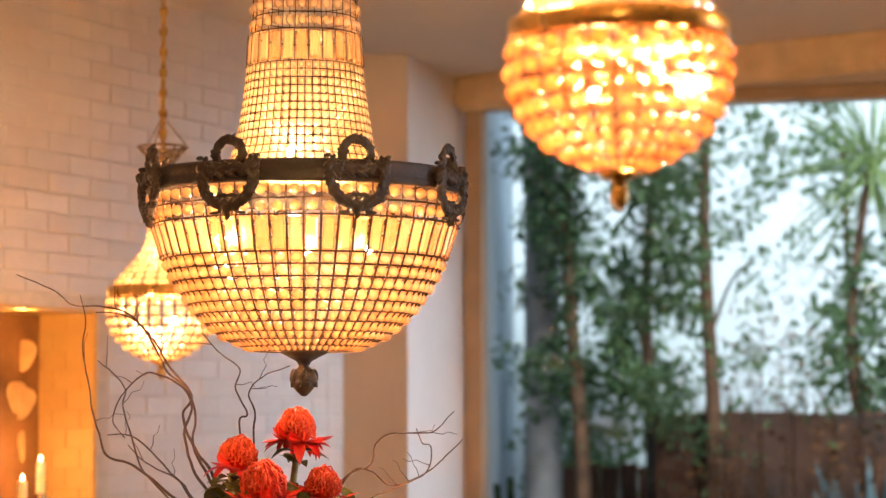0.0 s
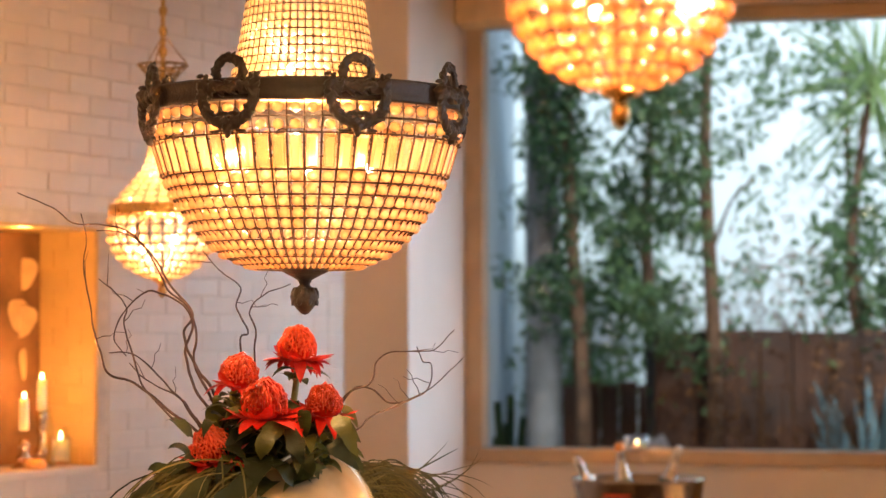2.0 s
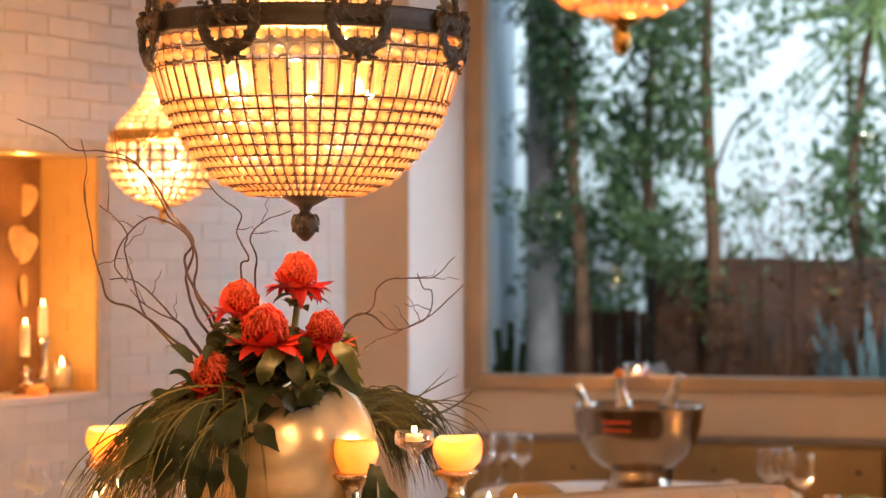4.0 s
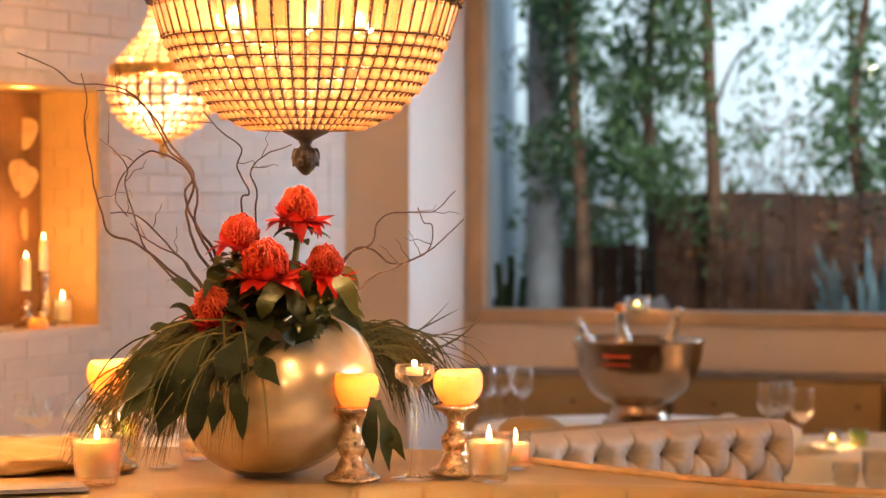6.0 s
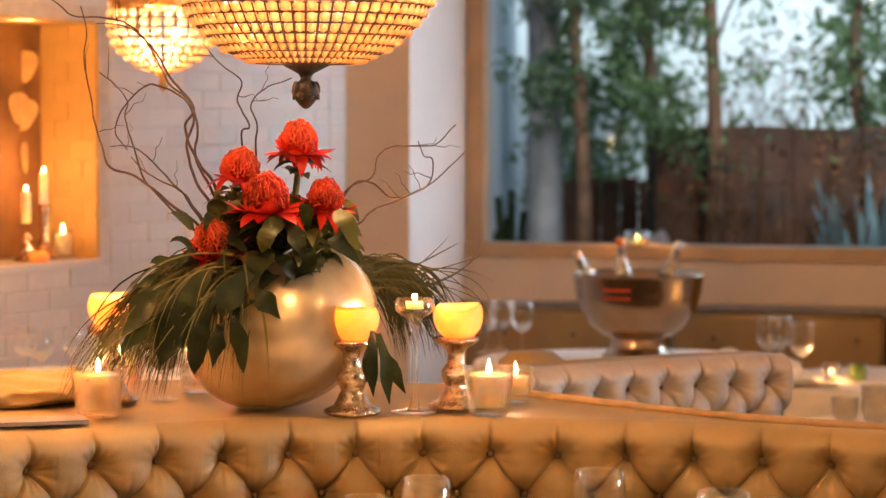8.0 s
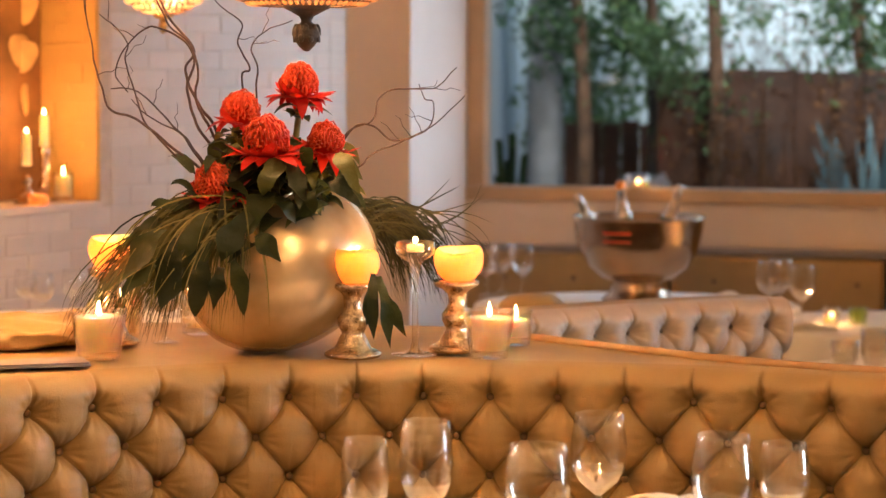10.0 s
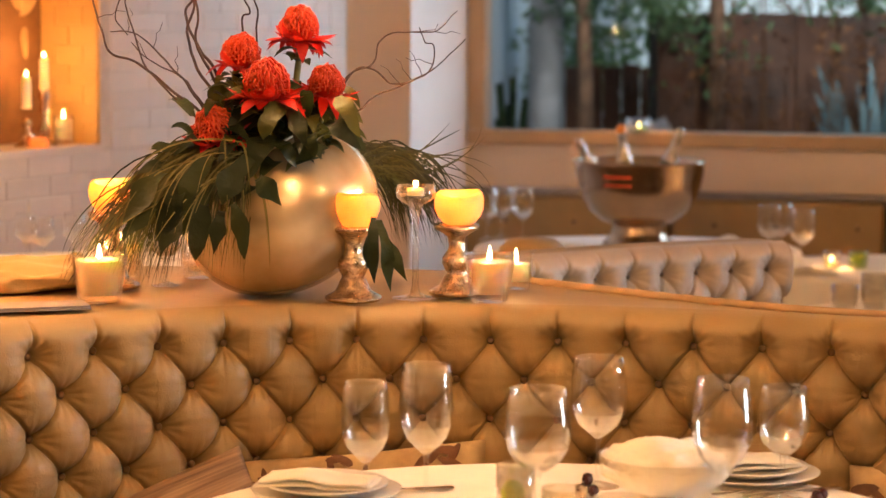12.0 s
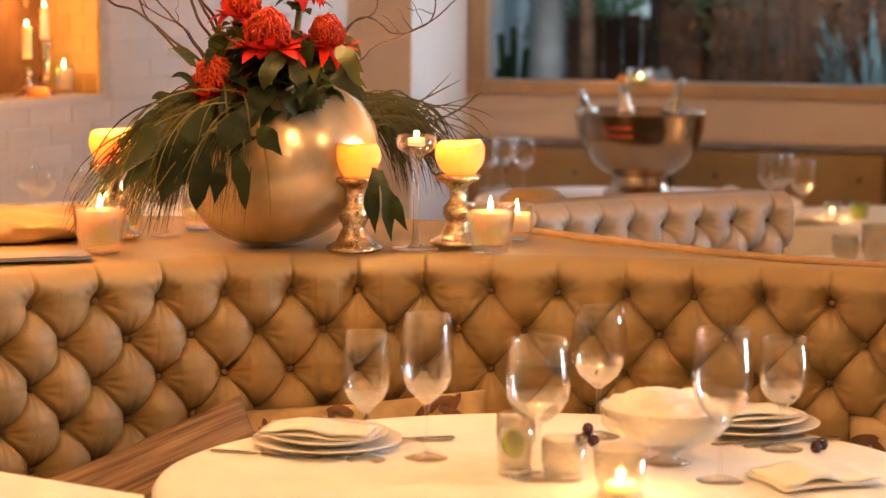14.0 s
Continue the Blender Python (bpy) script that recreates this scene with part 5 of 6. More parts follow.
def taper(s, d, h, ch, label):
    """A glass candlestick with a slim candle on the niche shelf."""
    p = WALL_L @ Vector((s, d, nz0 + 0.006))
    c = thing("taper_candle", p, label, "candle", "niche candles")
    prof = [(0, 0), (0.042, 0), (0.043, 0.006), (0.02, 0.014), (0.012, 0.03), (0.02, 0.045), (0.024, 0.06), (0.012, 0.078), (0.01, 0.11), (0.018, 0.13), (0.012, 0.15), (0.019, h - 0.015), (0.021, h), (0, h)]
    part("holder", lathe([(r, z * (h / 0.2) if 0.02 < z < 0.18 else z) for r, z in prof], 28), M_MERCURY, c, "mottled mirrored glass holder")
    part("candle", lathe([(0, h), (0.016, h), (0.0155, h + ch - 0.003), (0.012, h + ch), (0, h + ch - 0.002)], 20), M_WAX, c)
    flame(c, 0, 0, h + ch, 0.022)
    flame_light((p.x, p.y, p.z + h + ch + 0.02), CANDLE_WATTS * 0.45)


taper(n1 - 0.275, 0.10, 0.125, 0.105, "slim white candle in a mirrored holder in the niche")
taper(n1 - 0.165, 0.11, 0.185, 0.105, "slim white candle in a tall mirrored holder in the niche")
p = WALL_L @ Vector((n1 - 0.115, 0.07, nz0 + 0.006))
glass_candle(tuple(p), 0.036, 0.10, 0.85, "short cream candle in a clear glass in the niche", 0.9, power=0.35)
p = WALL_L @ Vector((n1 - 0.29, 0.04, nz0 + 0.006))
vo = thing("votive", p, "small amber glass votive in the niche", "candle", "votives")
part("glass", lathe([(0, 0), (0.03, 0), (0.036, 0.018), (0.025, 0.034), (0.022, 0.034), (0, 0.012)], 20), M_WAX_GLOW, vo)
flame_light((p.x, p.y, p.z + 0.03), CANDLE_WATTS * 0.5)
# strip lamp hidden under the niche's head
p = WALL_L @ Vector((n1 - 0.35, 0.05, nz1 - 0.03))
lamp("niche_lamp", p, NICHE_WATTS, 0.02, (1.0, 0.5, 0.14))

# ---- the flower arrangement ----
def blade(bm, p0, p1, p2, width, up=Vector((0, -1, 0.3)), steps=7, fold=0.0, blunt=False):
    """A leaf along a bent line: wide in the middle, pointed, folded along its rib."""
    p0, p1, p2 = Vector(p0), Vector(p1), Vector(p2)
    rows = []
    for i in range(steps + 1):
        t = i / steps
        c = (1 - t) ** 2 * p0 + 2 * t * (1 - t) * p1 + t * t * p2
        d = (2 * (1 - t) * (p1 - p0) + 2 * t * (p2 - p1)).normalized()
        s = d.cross(up)
        s = s.normalized() if s.length > 1e-4 else Vector((1, 0, 0))
        nrm = s.cross(d).normalized()
        w = width * 0.5 * (math.sin(math.pi * (0.06 + 0.94 * t) ** 0.8) ** 0.8 if i < steps else 0.02)
        if blunt and 0 < i < steps:
            w = width * 0.5 * min(1, 0.3 + 1.3 * t) * (1 if t < 0.55 else max(0.02, 1 - ((t - 0.55) / 0.46) ** 1.5))
        if fold and steps >= 9:
            w *= 1 + 0.16 * math.sin(11 * t + 90 * p0.x)
            c = c + nrm * 0.006 * math.sin(8 * t + 70 * p0.z)
        if fold:
            rows.append([bm.verts.new(c + s * w + nrm * w * fold), bm.verts.new(c), bm.verts.new(c - s * w + nrm * w * fold)])
        else:
            rows.append([bm.verts.new(c + s * w), bm.verts.new(c - s * w)])
    for a, b in zip(rows, rows[1:]):
        for k in range(len(a) - 1):
            bm.faces.new((a[k], a[k + 1], b[k + 1], b[k]))
    return bm


def waratah(place, size, tilt, turn, label, seed, stem):
    """A red dome of looped florets over a ring of pointed bracts."""
    rnd = random.Random(seed)
    w = thing("waratah_flower", place, label, "flower", "waratah flowers")
    w.matrix_basis = pose(*place, 0, 0, turn) @ pose(0, 0, 0, tilt, 0, 0)
    core = lathe([(0, -0.030), (0.020, -0.026), (0.031, -0.010), (0.032, 0.008), (0.027, 0.026), (0.014, 0.038), (0, 0.042)], 24)
    bmesh.ops.scale(core, vec=(size, size, size), verts=core.verts)
    part("flower_dome", core, M_PETAL, w)
    bm = bmesh.new()
    n = 120
    for k in range(n):
        f = (k + 0.5) / n
        el = math.asin(min(1, -0.35 + 1.34 * f))
        az = k * 2.39996
        d = Vector((math.cos(el) * math.cos(az), math.cos(el) * math.sin(az), math.sin(el)))
        b = Vector((d.x * 0.030, d.y * 0.030, d.z * 0.038 + 0.003)) * size
        up = Vector((0, 0, 1)) - d * d.z
        up = up.normalized() if up.length > 0.05 else Vector((1, 0, 0))
        tip = b + (d * 0.013 + up * 0.012) * size * rnd.uniform(0.7, 1.55)
        mid = b + (d * 0.016 + up * 0.002) * size
        tube(bm, [b, mid, tip, tip + (up * 0.006 - d * 0.008) * size], 0.0029 * size, 5, 0.002 * size)
    tagged(part("floret", bm, M_FLORET, w), kind="stuff")
    for k in range(26):
        a = 2 * math.pi * k / 26 + rnd.uniform(-0.15, 0.15)
        c, s = math.cos(a), math.sin(a)
        ln = rnd.uniform(0.022, 0.070) * size
        drop = rnd.uniform(-0.060, 0.035) * size
        bm = blade(bmesh.new(), (0.022 * size * c, 0.022 * size * s, -0.024 * size), ((0.03 * size + ln * 0.5) * c, (0.03 * size + ln * 0.5) * s, -0.022 * size),
                   ((0.03 * size + ln) * c, (0.03 * size + ln) * s, -0.012 * size + drop), 0.032 * size, Vector((0, 0, 1)), 6, 0.35)
        part("bract", bm, M_PETAL, w)
    bm = bmesh.new()
    q = w.matrix_basis.inverted()
    tube(bm, smooth_line([Vector((0, 0, -0.02)), Vector((0, 0, -0.06)), q @ Vector(stem)], 6), 0.008 * size, 8)
    part("stem", bm, M_STALK, w, "pale green stem")
    for k in range(7):
        a, far = 0.9 * k + rnd.uniform(0, 0.7), rnd.uniform(0.8, 1.25)
        low = -0.045 - 0.012 * (k % 3)
        bm = blade(bmesh.new(), (0, 0, low), (0.03 * math.cos(a), 0.03 * math.sin(a), low + 0.016), (0.062 * far * math.cos(a), 0.062 * far * math.sin(a), low + rnd.uniform(-0.02, 0.012)), 0.032, Vector((0, 0, 1)), 6, 0.25)
        part("leaf", bm, M_LEAF_OLIVE, w, "small green leaf")


MOUTH = (-0.40, 5.08, 1.30)
waratah((-0.318, 5.05, 1.628), 0.92, 6, 20, "tall red waratah bloom rising from the vase", 1, (-0.35, 5.08, 1.34))
waratah((-0.447, 5.03, 1.568), 0.9, 10, 80, "red waratah bloom beside willow twigs", 2, (-0.41, 5.08, 1.33))
waratah((-0.381, 4.95, 1.508), 1.05, 12, 0, "broad red waratah bloom with spread bracts", 3, (-0.39, 5.05, 1.30))
waratah((-0.258, 5.00, 1.506), 0.84, 8, 40, "red waratah bloom close above the vase rim", 4, (-0.34, 5.08, 1.30))
waratah((-0.498, 4.97, 1.415), 0.9, 28, -30, "low red waratah bloom among dark leaves", 5, (-0.42, 5.06, 1.30))

rnd = random.Random(21)


def twig(pts, r):
    """A willow twig from the vase through (x, z) places, with a few side shoots."""
    t = thing("willow_twig", (0, 0, 0), "thin curling brown willow twig standing in the vase", "twig", "willow twigs")
    sway = rnd.uniform(-0.05, 0.06)
    line = [(x, 5.06 + sway * i / len(pts) + rnd.uniform(-0.008, 0.008), z) for i, (x, z) in enumerate(pts)]
    line = [Vector(MOUTH) + Vector((rnd.uniform(-0.05, 0.05), 0, -0.05))] + [Vector(p) for p in line]
    line = smooth_line(line, 9)
    line = [p + 0.0022 * noise.noise_vector(p * 38) for p in line]
    bm = bmesh.new()
    tube(bm, line, r * 1.25, 6, 0.0012)
    part("bark", bm, M_TWIG, t)
    for _ in range(2):
        p = line[rnd.randrange(len(line) // 2, len(line) - 2)]
        way = Vector((rnd.uniform(-1, 1), rnd.uniform(-0.4, 0.4), rnd.uniform(-0.2, 1))).normalized()
        bm = bmesh.new()
        tube(bm, [p + way * s * 0.016 + 0.005 * noise.noise_vector(p * 5 + way * s) * s for s in range(5)], 0.0012, 5, 0.0006)
        part("shoot", bm, M_TWIG, t)


twig([(-0.478, 1.462), (-0.509, 1.524), (-0.546, 1.599), (-0.540, 1.661), (-0.559, 1.723), (-0.602, 1.761), (-0.633, 1.823), (-0.664, 1.867), (-0.708, 1.888), (-0.758, 1.891)], 0.0031)
twig([(-0.496, 1.512), (-0.540, 1.587), (-0.571, 1.661), (-0.552, 1.711), (-0.602, 1.773), (-0.639, 1.835), (-0.695, 1.891), (-0.751, 1.906), (-0.820, 1.910), (-0.857, 1.941), (-0.944, 1.979)], 0.0031)
twig([(-0.503, 1.400), (-0.546, 1.456), (-0.602, 1.497), (-0.671, 1.553), (-0.733, 1.577), (-0.748, 1.612), (-0.769, 1.686), (-0.770, 1.723), (-0.786, 1.811), (-0.780, 1.873), (-0.791, 1.929)], 0.0031)
twig([(-0.478, 1.456), (-0.540, 1.537), (-0.565, 1.624), (-0.550, 1.680), (-0.567, 1.726), (-0.624, 1.757), (-0.664, 1.751), (-0.708, 1.699), (-0.720, 1.651), (-0.692, 1.617)], 0.0031)
twig([(-0.527, 1.415), (-0.602, 1.487), (-0.658, 1.549), (-0.677, 1.612), (-0.699, 1.686), (-0.692, 1.723), (-0.720, 1.758), (-0.754, 1.786)], 0.0022)
twig([(-0.443, 1.618), (-0.428, 1.668), (-0.453, 1.723), (-0.444, 1.767), (-0.493, 1.808), (-0.527, 1.848)], 0.0022)
twig([(-0.413, 1.599), (-0.409, 1.668), (-0.422, 1.715), (-0.391, 1.752), (-0.332, 1.773)], 0.0022)
twig([(-0.279, 1.415), (-0.214, 1.527), (-0.160, 1.554), (-0.144, 1.602), (-0.114, 1.624), (-0.052, 1.626), (-0.015, 1.631), (0.026, 1.674)], 0.0022)
twig([(-0.266, 1.400), (-0.185, 1.456), (-0.160, 1.481), (-0.102, 1.506), (-0.027, 1.544), (0.010, 1.577), (0.045, 1.612)], 0.0022)
twig([(-0.266, 1.437), (-0.202, 1.537), (-0.154, 1.542), (-0.114, 1.512), (-0.061, 1.523), (-0.027, 1.552), (-0.024, 1.597), (-0.042, 1.604), (-0.055, 1.636)], 0.0022)
twig([(-0.540, 1.475), (-0.583, 1.524), (-0.658, 1.564), (-0.695, 1.599)], 0.0022)
twig([(-0.552, 1.487), (-0.602, 1.549), (-0.649, 1.599), (-0.687, 1.624), (-0.733, 1.624)], 0.0022)

HANGING = [(-0.60, 1.33, -0.68, 1.22, 0.075), (-0.55, 1.26, -0.60, 1.155, 0.075), (-0.50, 1.30, -0.56, 1.19, 0.075), (-0.510, 1.260, -0.528, 1.143, 0.068), (-0.448, 1.260, -0.421, 1.147, 0.052), (-0.596, 1.260, -0.680, 1.184, 0.055), (-0.553, 1.321, -0.608, 1.179, 0.074), (-0.559, 1.365, -0.633, 1.371, 0.032), (-0.596, 1.328, -0.670, 1.319, 0.032), (-0.150, 1.235, -0.148, 1.092, 0.050), (-0.138, 1.230, -0.112, 1.074, 0.052), (-0.125, 1.190, -0.078, 1.098, 0.046), (-0.150, 1.215, -0.166, 1.118, 0.042), (-0.135, 1.20, -0.098, 1.115, 0.05), (-0.325, 1.352, -0.249, 1.377, 0.049), (-0.356, 1.395, -0.313, 1.336, 0.044), (-0.473, 1.248, -0.488, 1.159, 0.044), (-0.288, 1.494, -0.177, 1.426, 0.052), (-0.227, 1.494, -0.177, 1.402, 0.049)]
UPPER = [(-0.411, 1.358, -0.473, 1.260, 0.074), (-0.374, 1.408, -0.424, 1.309, 0.068), (-0.436, 1.432, -0.510, 1.358, 0.062), (-0.325, 1.457, -0.294, 1.383, 0.049), (-0.276, 1.457, -0.214, 1.469, 0.044), (-0.350, 1.469, -0.387, 1.395, 0.054), (-0.473, 1.506, -0.516, 1.451, 0.049), (-0.491, 1.469, -0.522, 1.408, 0.049), (-0.239, 1.432, -0.180, 1.377, 0.047), (-0.424, 1.469, -0.461, 1.383, 0.057), (-0.294, 1.408, -0.276, 1.358, 0.044), (-0.399, 1.321, -0.344, 1.260, 0.054), (-0.498, 1.358, -0.559, 1.260, 0.062)]
foliage = thing("leafy_spray", (0, 0, 0), "dark green broad-leaved foliage hanging over the vase", "foliage")
rnd = random.Random(8)
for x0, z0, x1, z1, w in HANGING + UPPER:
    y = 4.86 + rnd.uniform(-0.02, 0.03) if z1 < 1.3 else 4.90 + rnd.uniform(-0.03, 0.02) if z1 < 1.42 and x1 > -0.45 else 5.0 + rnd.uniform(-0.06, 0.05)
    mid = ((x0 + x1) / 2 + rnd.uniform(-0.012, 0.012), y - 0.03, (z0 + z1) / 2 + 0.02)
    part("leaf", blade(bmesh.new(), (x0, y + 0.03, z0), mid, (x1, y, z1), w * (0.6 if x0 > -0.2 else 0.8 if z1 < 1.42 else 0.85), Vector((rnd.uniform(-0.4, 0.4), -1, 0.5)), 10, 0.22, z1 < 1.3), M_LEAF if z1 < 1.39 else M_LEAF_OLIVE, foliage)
for k in range(80):
    b = Vector((rnd.uniform(-0.56, -0.26), rnd.uniform(4.94, 5.14), rnd.uniform(1.28, 1.45)))
    a, up = rnd.uniform(0, 6.28), rnd.uniform(-0.5, 0.9)
    d = Vector((math.cos(a), math.sin(a) * 0.8, up)).normalized() * rnd.uniform(0.07, 0.13)
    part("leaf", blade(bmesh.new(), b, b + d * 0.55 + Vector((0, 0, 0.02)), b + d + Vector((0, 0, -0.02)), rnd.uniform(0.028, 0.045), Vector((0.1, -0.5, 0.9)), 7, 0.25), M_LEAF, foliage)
for k in range(120):
    b = Vector((rnd.uniform(-0.50, -0.23), rnd.uniform(4.97, 5.10), rnd.uniform(1.36, 1.50)))
    a, up = rnd.uniform(0, 6.28), rnd.uniform(-0.4, 0.7)
    d = Vector((math.cos(a), math.sin(a) * 0.8, up)).normalized() * rnd.uniform(0.05, 0.09)
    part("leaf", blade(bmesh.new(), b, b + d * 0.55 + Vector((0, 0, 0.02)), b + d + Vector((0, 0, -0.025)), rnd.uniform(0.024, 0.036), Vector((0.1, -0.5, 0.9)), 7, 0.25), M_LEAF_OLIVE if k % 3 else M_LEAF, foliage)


def grass_tuft(name, label, count, seed, root, tip, arch, mat=M_GRASS):
    """Long thin arching blades."""
    rnd = random.Random(seed)
    bm = bmesh.new()
    for _ in range(count):
        p0 = Vector([rnd.uniform(*r) for r in root])
        p2 = Vector([rnd.uniform(*r) for r in tip])
        f = rnd.random()
        p2.x = tip[0][0] + (tip[0][1] - tip[0][0]) * f
        out = rnd.uniform(0.45, 0.95)
        p1 = Vector((p0.x + (p2.x - p0.x) * out, p0.y + (p2.y - p0.y) * 0.7, p0.z + rnd.uniform(*arch)))
        p2.z = max(p2.z, LEDGE + 0.012) if p2.y > 4.93 else p2.z
        blade(bm, p0, p1, p2, rnd.uniform(0.0022, 0.0048), Vector((rnd.uniform(-0.5, 0.5), -1, rnd.uniform(0, 0.8))), 10)
    tagged(part(name, bm, mat), label, "grass", kind="stuff")


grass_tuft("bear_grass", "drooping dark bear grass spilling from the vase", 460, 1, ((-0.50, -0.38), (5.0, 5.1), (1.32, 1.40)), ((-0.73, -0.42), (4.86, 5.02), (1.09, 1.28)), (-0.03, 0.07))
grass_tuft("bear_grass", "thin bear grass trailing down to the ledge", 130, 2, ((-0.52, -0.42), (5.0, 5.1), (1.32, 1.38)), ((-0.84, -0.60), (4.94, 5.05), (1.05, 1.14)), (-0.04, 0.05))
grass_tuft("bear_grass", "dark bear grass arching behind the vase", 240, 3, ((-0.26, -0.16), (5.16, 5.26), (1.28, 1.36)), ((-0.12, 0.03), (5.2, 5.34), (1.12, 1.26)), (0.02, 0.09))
grass_tuft("bear_grass", "few long stray grass blades behind the vase", 14, 4, ((-0.22, -0.12), (5.2, 5.26), (1.28, 1.36)), ((0.0, 0.12), (5.25, 5.35), (1.16, 1.42)), (0.0, 0.10))
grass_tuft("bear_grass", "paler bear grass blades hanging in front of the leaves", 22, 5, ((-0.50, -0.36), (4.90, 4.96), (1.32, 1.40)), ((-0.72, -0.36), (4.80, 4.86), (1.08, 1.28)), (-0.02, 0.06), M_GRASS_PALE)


# ---- the garden behind the window ----
solid("ground", [(-60, 10.4, -0.3, 60, 500, 0.25)], M_SOIL, label="dark planted garden soil")
solid("garden_wall", [(-6, 14.2, 0.25, 12, 14.5, 5.2)], M_GARDEN_WALL, label="tall white rendered garden wall")
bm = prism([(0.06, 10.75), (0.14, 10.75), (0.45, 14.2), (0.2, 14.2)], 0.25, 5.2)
tagged(part("garden_wall_side", bm, M_SIDE_WALL, smooth=False), "rendered garden side wall, its bluish shade put into the colour", kind="structure")


def scatter(name, count, seed, box, size, mat, parent, hang=0.3, thin=None):
    """Many small pointed leaves in loose clumps within a box."""
    rnd = random.Random(seed)
    v, f = [], []
    clumps = [Vector([rnd.uniform(*b) for b in box]) for _ in range(max(6, count // 26))]
    while len(f) < count * 2:
        c = rnd.choice(clumps)
        p = c + Vector((rnd.gauss(0, 0.10), rnd.gauss(0, 0.12), rnd.gauss(0, 0.13)))
        if thin and noise.noise(Vector((p.x * thin, p.y * 0.5, p.z * thin))) < -0.05:
            continue
        d = Vector((rnd.uniform(-1, 1), rnd.uniform(-1, 1), rnd.uniform(-1, 0.6) - hang)).normalized()
        s = d.cross(Vector((rnd.uniform(-1, 1), rnd.uniform(-1, 1), rnd.uniform(-1, 1)))).normalized()
        ln = rnd.uniform(*size)
        n = d.cross(s) * ln * 0.12
        b = len(v)
        v += [tuple(p), tuple(p + d * ln * 0.5 + s * ln * 0.22 + n), tuple(p + d * ln), tuple(p + d * ln * 0.5 - s * ln * 0.22 + n)]
        f += [(b, b + 1, b + 2), (b, b + 2, b + 3)]
    me = bpy.data.meshes.new(name)
    me.from_pydata(v, [], f)
    return tagged(part_of(name, me, mat, parent, smooth=False), kind="stuff")


def tree(place, height, lean, boxes, mat, label, seed, r=0.05):
    t = thing("tree", place, label, "tree", "garden trees")
    rnd = random.Random(seed)
    line = smooth_line([(0, 0, -0.05), (lean * 0.3 + 0.03, 0, height * 0.35), (lean * 0.6 - 0.03, 0.02, height * 0.7), (lean, 0, height)], 6)
    bm = bmesh.new()
    tube(bm, line, r, 10, r * 0.45)
    part("trunk", bm, M_BARK, t)
    for k in range(7):
        p = line[rnd.randrange(len(line) // 2, len(line))]
        d = Vector((rnd.uniform(-0.35, 0.3), rnd.uniform(-0.4, 0.4), rnd.uniform(0.2, 0.8)))
        bm = bmesh.new()
        tube(bm, smooth_line([p, p + d * 0.4 + Vector((0, 0, 0.08)), p + d * 0.8], 5), r * 0.22, 6, 0.004)
        part("limb", bm, M_BARK, t)
    for k, (count, box, size, thin) in enumerate(boxes):
        local = [(b[0] - o, b[1] - o) for b, o in zip(box, place)]
        scatter("crown", count, seed * 7 + k, local, size, mat, t, thin=thin)
    return t


tree((0.72, 12.0, 0.25), 3.2, -0.05, [(6000, ((0.44, 1.02), (11.7, 12.5), (1.75, 4.1)), (0.035, 0.075), 3.4)], M_TREE_DARK, "slim tree with dense hanging dark leaves", 3)
tree((1.34, 11.7, 0.25), 3.4, 0.06, [(5200, ((0.92, 1.38), (11.3, 12.2), (1.55, 4.0)), (0.035, 0.075), 3.6), (1500, ((1.35, 2.05), (11.4, 12.3), (1.75, 4.0)), (0.035, 0.075), 4.2)], M_TREE, "slim tree with bright green drooping leaves", 5)
tree((2.35, 12.6, 0.25), 2.9, -0.12, [(600, ((2.15, 2.7), (12.2, 13.0), (1.5, 2.7)), (0.05, 0.10), 3.0), (350, ((1.5, 2.3), (12.4, 13.0), (2.2, 3.9)), (0.04, 0.08), 3.4)], M_TREE, "bent tree with sparse leaves against the wall", 7, 0.03)
tree((1.15, 13.2, 0.25), 3.0, 0.1, [(2600, ((0.5, 1.3), (13.0, 13.8), (1.2, 2.6)), (0.05, 0.09), 2.2)], M_TREE_DARK, "tree in shade in front of the white wall", 9)

pm = thing("palm", (2.16, 12.0, 0.25), "slender garden palm with thin radiating fronds", "palm", "garden trees")
bm = bmesh.new()
tube(bm, smooth_line([(0.02, 0, -0.05), (0.06, 0, 1.0), (-0.02, 0, 1.7), (0.03, 0, 2.3), (0.10, 0, 2.72)], 6), 0.03, 10, 0.02)
part("trunk", bm, M_BARK, pm)
rnd = random.Random(31)
for k in range(80):
    a, e = rnd.uniform(0, 6.28), rnd.uniform(-1.1, 1.3)
    d = Vector((math.cos(a) * math.cos(e), math.sin(a) * math.cos(e) * 0.7, math.sin(e)))
    o = Vector((0.10, 0, 2.70 + rnd.uniform(-0.10, 0.10)))
    ln = rnd.uniform(0.35, 0.68)
    bm = blade(bmesh.new(), o, o + d * ln * 0.55 + Vector((0, 0, 0.03)), o + d * ln + Vector((0, 0, -0.12 * ln)), 0.018, Vector((0.1, -1, 0.2)), 6)
    part("frond", bm, M_PALM, pm)
scatter("crown", 500, 91, ((-0.05, 0.30), (-0.3, 0.3), (1.2, 2.2)), (0.06, 0.11), M_TREE, pm)

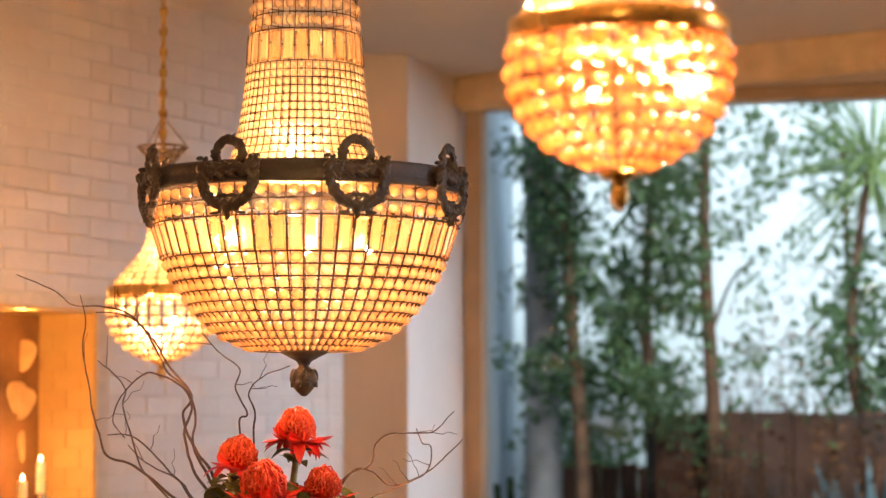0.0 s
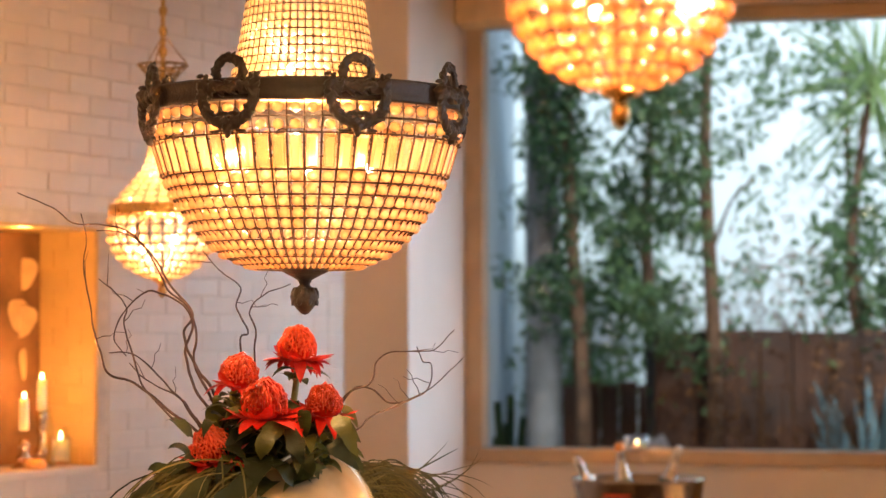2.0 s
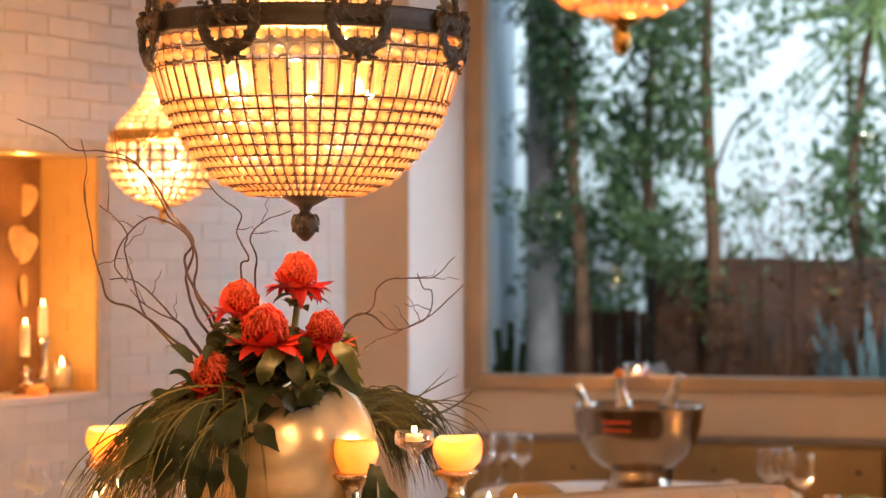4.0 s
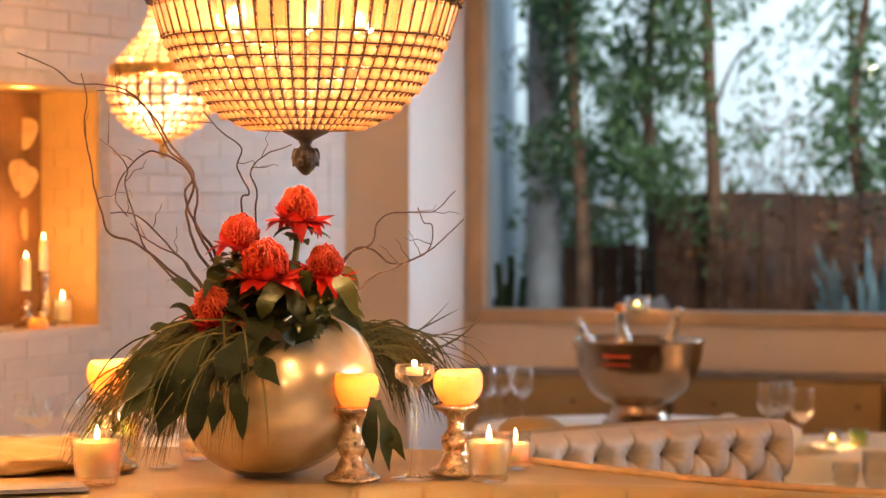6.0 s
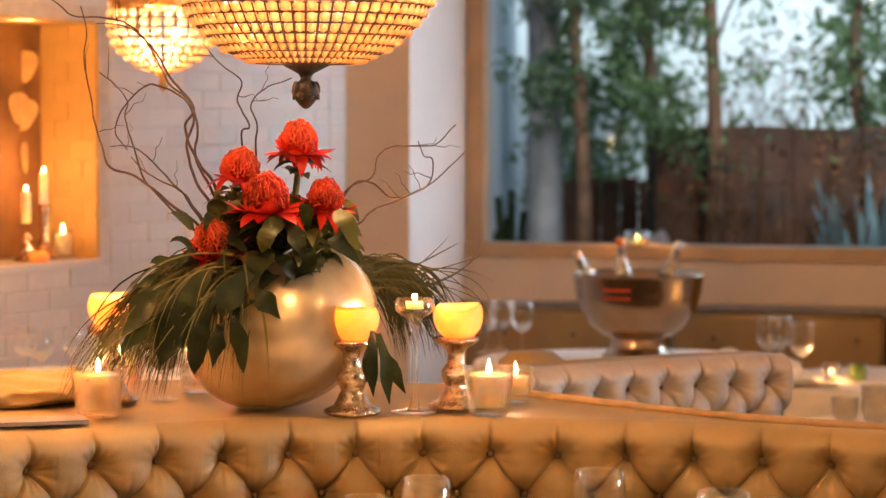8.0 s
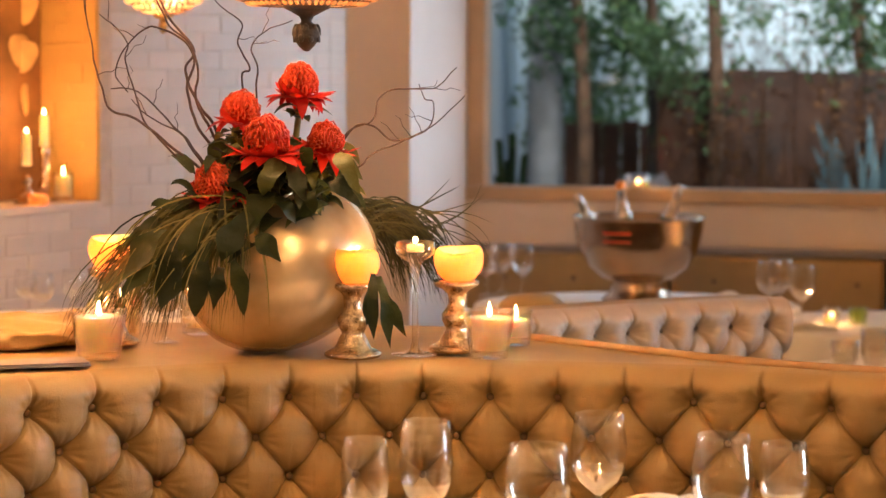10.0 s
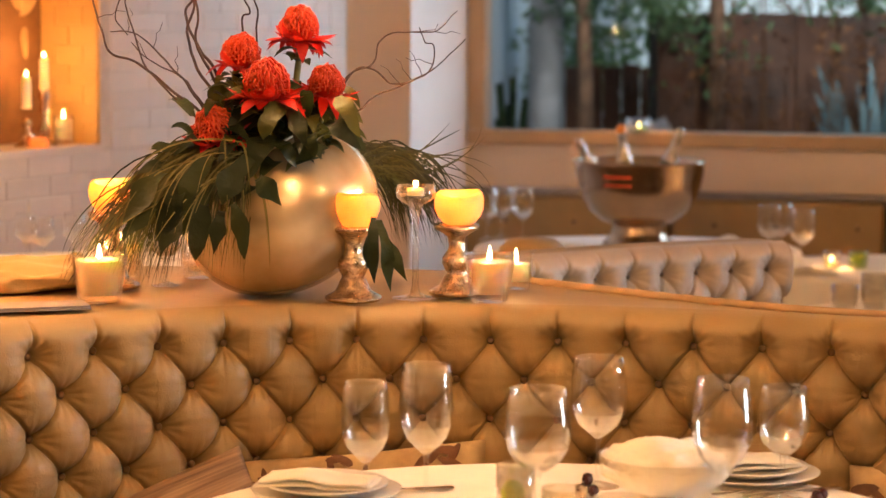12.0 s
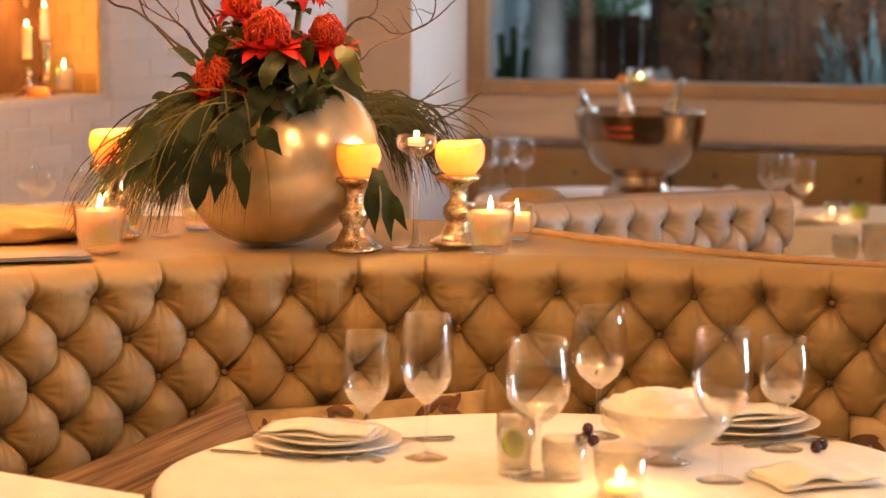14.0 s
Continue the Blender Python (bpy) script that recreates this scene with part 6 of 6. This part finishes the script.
br = thing("dry_shrub", (1.78, 12.9, 0.25), "dry reddish twiggy shrub above the planter", "shrub")
bm = bmesh.new()
rnd = random.Random(17)
for k in range(90):
    b = Vector((rnd.uniform(-0.32, 0.36), rnd.uniform(-0.2, 0.2), rnd.uniform(0.8, 1.4)))
    d = Vector((rnd.uniform(-0.5, 0.5), rnd.uniform(-0.2, 0.2), rnd.uniform(0.4, 1))) * rnd.uniform(0.3, 0.6)
    tube(bm, [b, b + d * 0.5 + 0.03 * noise.noise_vector(b * 9), b + d], 0.006, 4, 0.002)
part("branch", bm, M_DRY, br)
scatter("crown", 500, 77, ((-0.35, 0.4), (-0.2, 0.2), (1.35, 1.95)), (0.03, 0.06), M_DRY, br)

b2 = thing("dry_shrub", (1.62, 11.6, 0.25), "low dry brown shrub in front of the planter", "shrub")
bm = bmesh.new()
for k in range(60):
    p = Vector((rnd.uniform(-0.3, 0.5), rnd.uniform(-0.1, 0.1), 0))
    q = Vector((rnd.uniform(-0.15, 0.15), rnd.uniform(-0.1, 0.1), rnd.uniform(0.7, 1.5)))
    tube(bm, [p, p + q * 0.5 + 0.03 * noise.noise_vector(p * 9), p + q], 0.005, 4, 0.002)
part("branch", bm, M_DRY, b2)
scatter("crown", 420, 78, ((-0.35, 0.55), (-0.1, 0.1), (0.5, 1.35)), (0.03, 0.06), M_DRY, b2)

pl = thing("planter", (1.10, 11.85, 0.25), "large rusty brown timber planter in the garden", "planter")
for k in range(4):
    bm = bmesh.new()
    block(bm, k * 0.355, 0, 0, k * 0.355 + 0.352, 0.05, 1.415 + 0.01 * (k % 2), 0.004)
    part("board", bm, M_PLANTER, pl, smooth=False)
bm = bmesh.new()
block(bm, 0.0, 0.052, 0, 1.41, 0.55, 1.36)
part("soil", bm, M_SOIL, pl, smooth=False)
sc = thing("garden_screen", (0.46, 12.75, 0.25), "low dark timber screen behind the tree trunks", "fence")
for k in range(7):
    bm = bmesh.new()
    block(bm, k * 0.105, 0, 0, k * 0.105 + 0.1, 0.03, 1.12 + 0.02 * (k % 2), 0.003)
    part("board", bm, M_PLANTER, sc, smooth=False)
po = thing("garden_post", (0.545, 12.35, 0.25), "tall weathered grey post in the garden bed", "post")
part("shaft", lathe([(0, 0), (0.10, 0), (0.098, 1.0), (0.092, 3.2), (0, 3.22)], 24), M_POST, po)
st = thing("boulder", (0.98, 11.6, 0.30), "pale slanted boulder at the foot of the screen", "stone")
bm = bmesh.new()
bmesh.ops.create_icosphere(bm, subdivisions=3, radius=1)
for v in bm.verts:
    d = v.co.copy()
    v.co = Vector((d.x * 0.24, d.y * 0.2, d.z * 0.30 + 0.50 + 0.10 * d.x)) * (1 + 0.10 * noise.noise(d * 1.7))
part("rock", bm, M_STONE, st)
sp = thing("succulent", (0.335, 11.5, 0.25), "small dark upright succulent beside the pale wall", "plant")
for k in range(9):
    a = rnd.uniform(0, 6.28)
    bm = bmesh.new()
    h = 0.72 + 0.035 * k
    tube(bm, smooth_line([(0, 0, 0), (0.03 * math.cos(a), 0.02 * math.sin(a), h * 0.6), (0.075 * math.cos(a), 0.04 * math.sin(a), h + 0.1)], 5), 0.016, 7, 0.02)
    part("paddle", bm, M_TREE_DARK, sp)
ag = thing("agave", (2.2, 11.6, 0.25), "blue-grey broad leaved plants beside the planter", "plant")
for k in range(26):
    a = rnd.uniform(0, 6.28)
    h = rnd.uniform(0.6, 1.25)
    bm = blade(bmesh.new(), (rnd.uniform(-0.2, 0.2), 0, 0), (0.15 * math.cos(a), 0.1 * math.sin(a), h * 0.7), (0.34 * math.cos(a), 0.2 * math.sin(a), h), 0.08, Vector((0.2, -1, 0.3)), 8, 0.2)
    part("leaf", bm, M_COBALT, ag)

# ---- bricks of the left wall, last ----
rnd = random.Random(2)
COURSE, LONG = 0.0665, 0.232


def brick_mesh(length):
    bm = bmesh.new()
    block(bm, 0.002, -0.0035, 0.002, length - 0.002, 0.012, COURSE - 0.002, 0.003)
    me = bpy.data.meshes.new("brick")
    bm.to_mesh(me)
    bm.free()
    return me


full, half = brick_mesh(LONG), brick_mesh(LONG / 2)
rest_v, rest_f = [], []
count = 0
for c in range(47):
    z = c * COURSE
    x = -2.9 - (LONG / 2 if c % 2 else 0)
    while x < -0.01:
        me, ln = full, LONG
        if x + LONG > 0:
            me, ln = half, LONG / 2
        hid = z + COURSE > nz0 - 0.025 and z < nz1 and x < n1
        if hid and not (z >= nz1 - 0.02 or z + COURSE <= nz0):
            if x + ln > n1 + LONG / 2:
                me, ln = half, LONG / 2
                x = x + LONG / 2
            else:
                x += ln
                continue
        if x + ln > 0.12 or z + COURSE > CEILING:
            break
        m = WALL_L @ pose(x, rnd.uniform(-0.0012, 0.0012), z, 0, rnd.uniform(-0.2, 0.2), rnd.uniform(-0.25, 0.25))
        if count < 300 and 0.95 < z < 2.95 and -2.2 < x:
            count += 1
            ob = part_of("brick", me, M_BRICK, wall_left, smooth=False)
            ob.matrix_basis = pose(x, rnd.uniform(-0.0012, 0.0012), z, 0, rnd.uniform(-0.2, 0.2), rnd.uniform(-0.25, 0.25))
        else:
            b = len(rest_v)
            rest_v += [tuple(WALL_L.inverted() @ (m @ v.co)) for v in me.vertices]
            rest_f += [tuple(b + i for i in p.vertices) for p in me.polygons]
        x += ln
me = bpy.data.meshes.new("brick_courses")
me.from_pydata(rest_v, [], rest_f)
tagged(part_of("brickwork", me, M_BRICK, wall_left, smooth=False), kind="stuff")
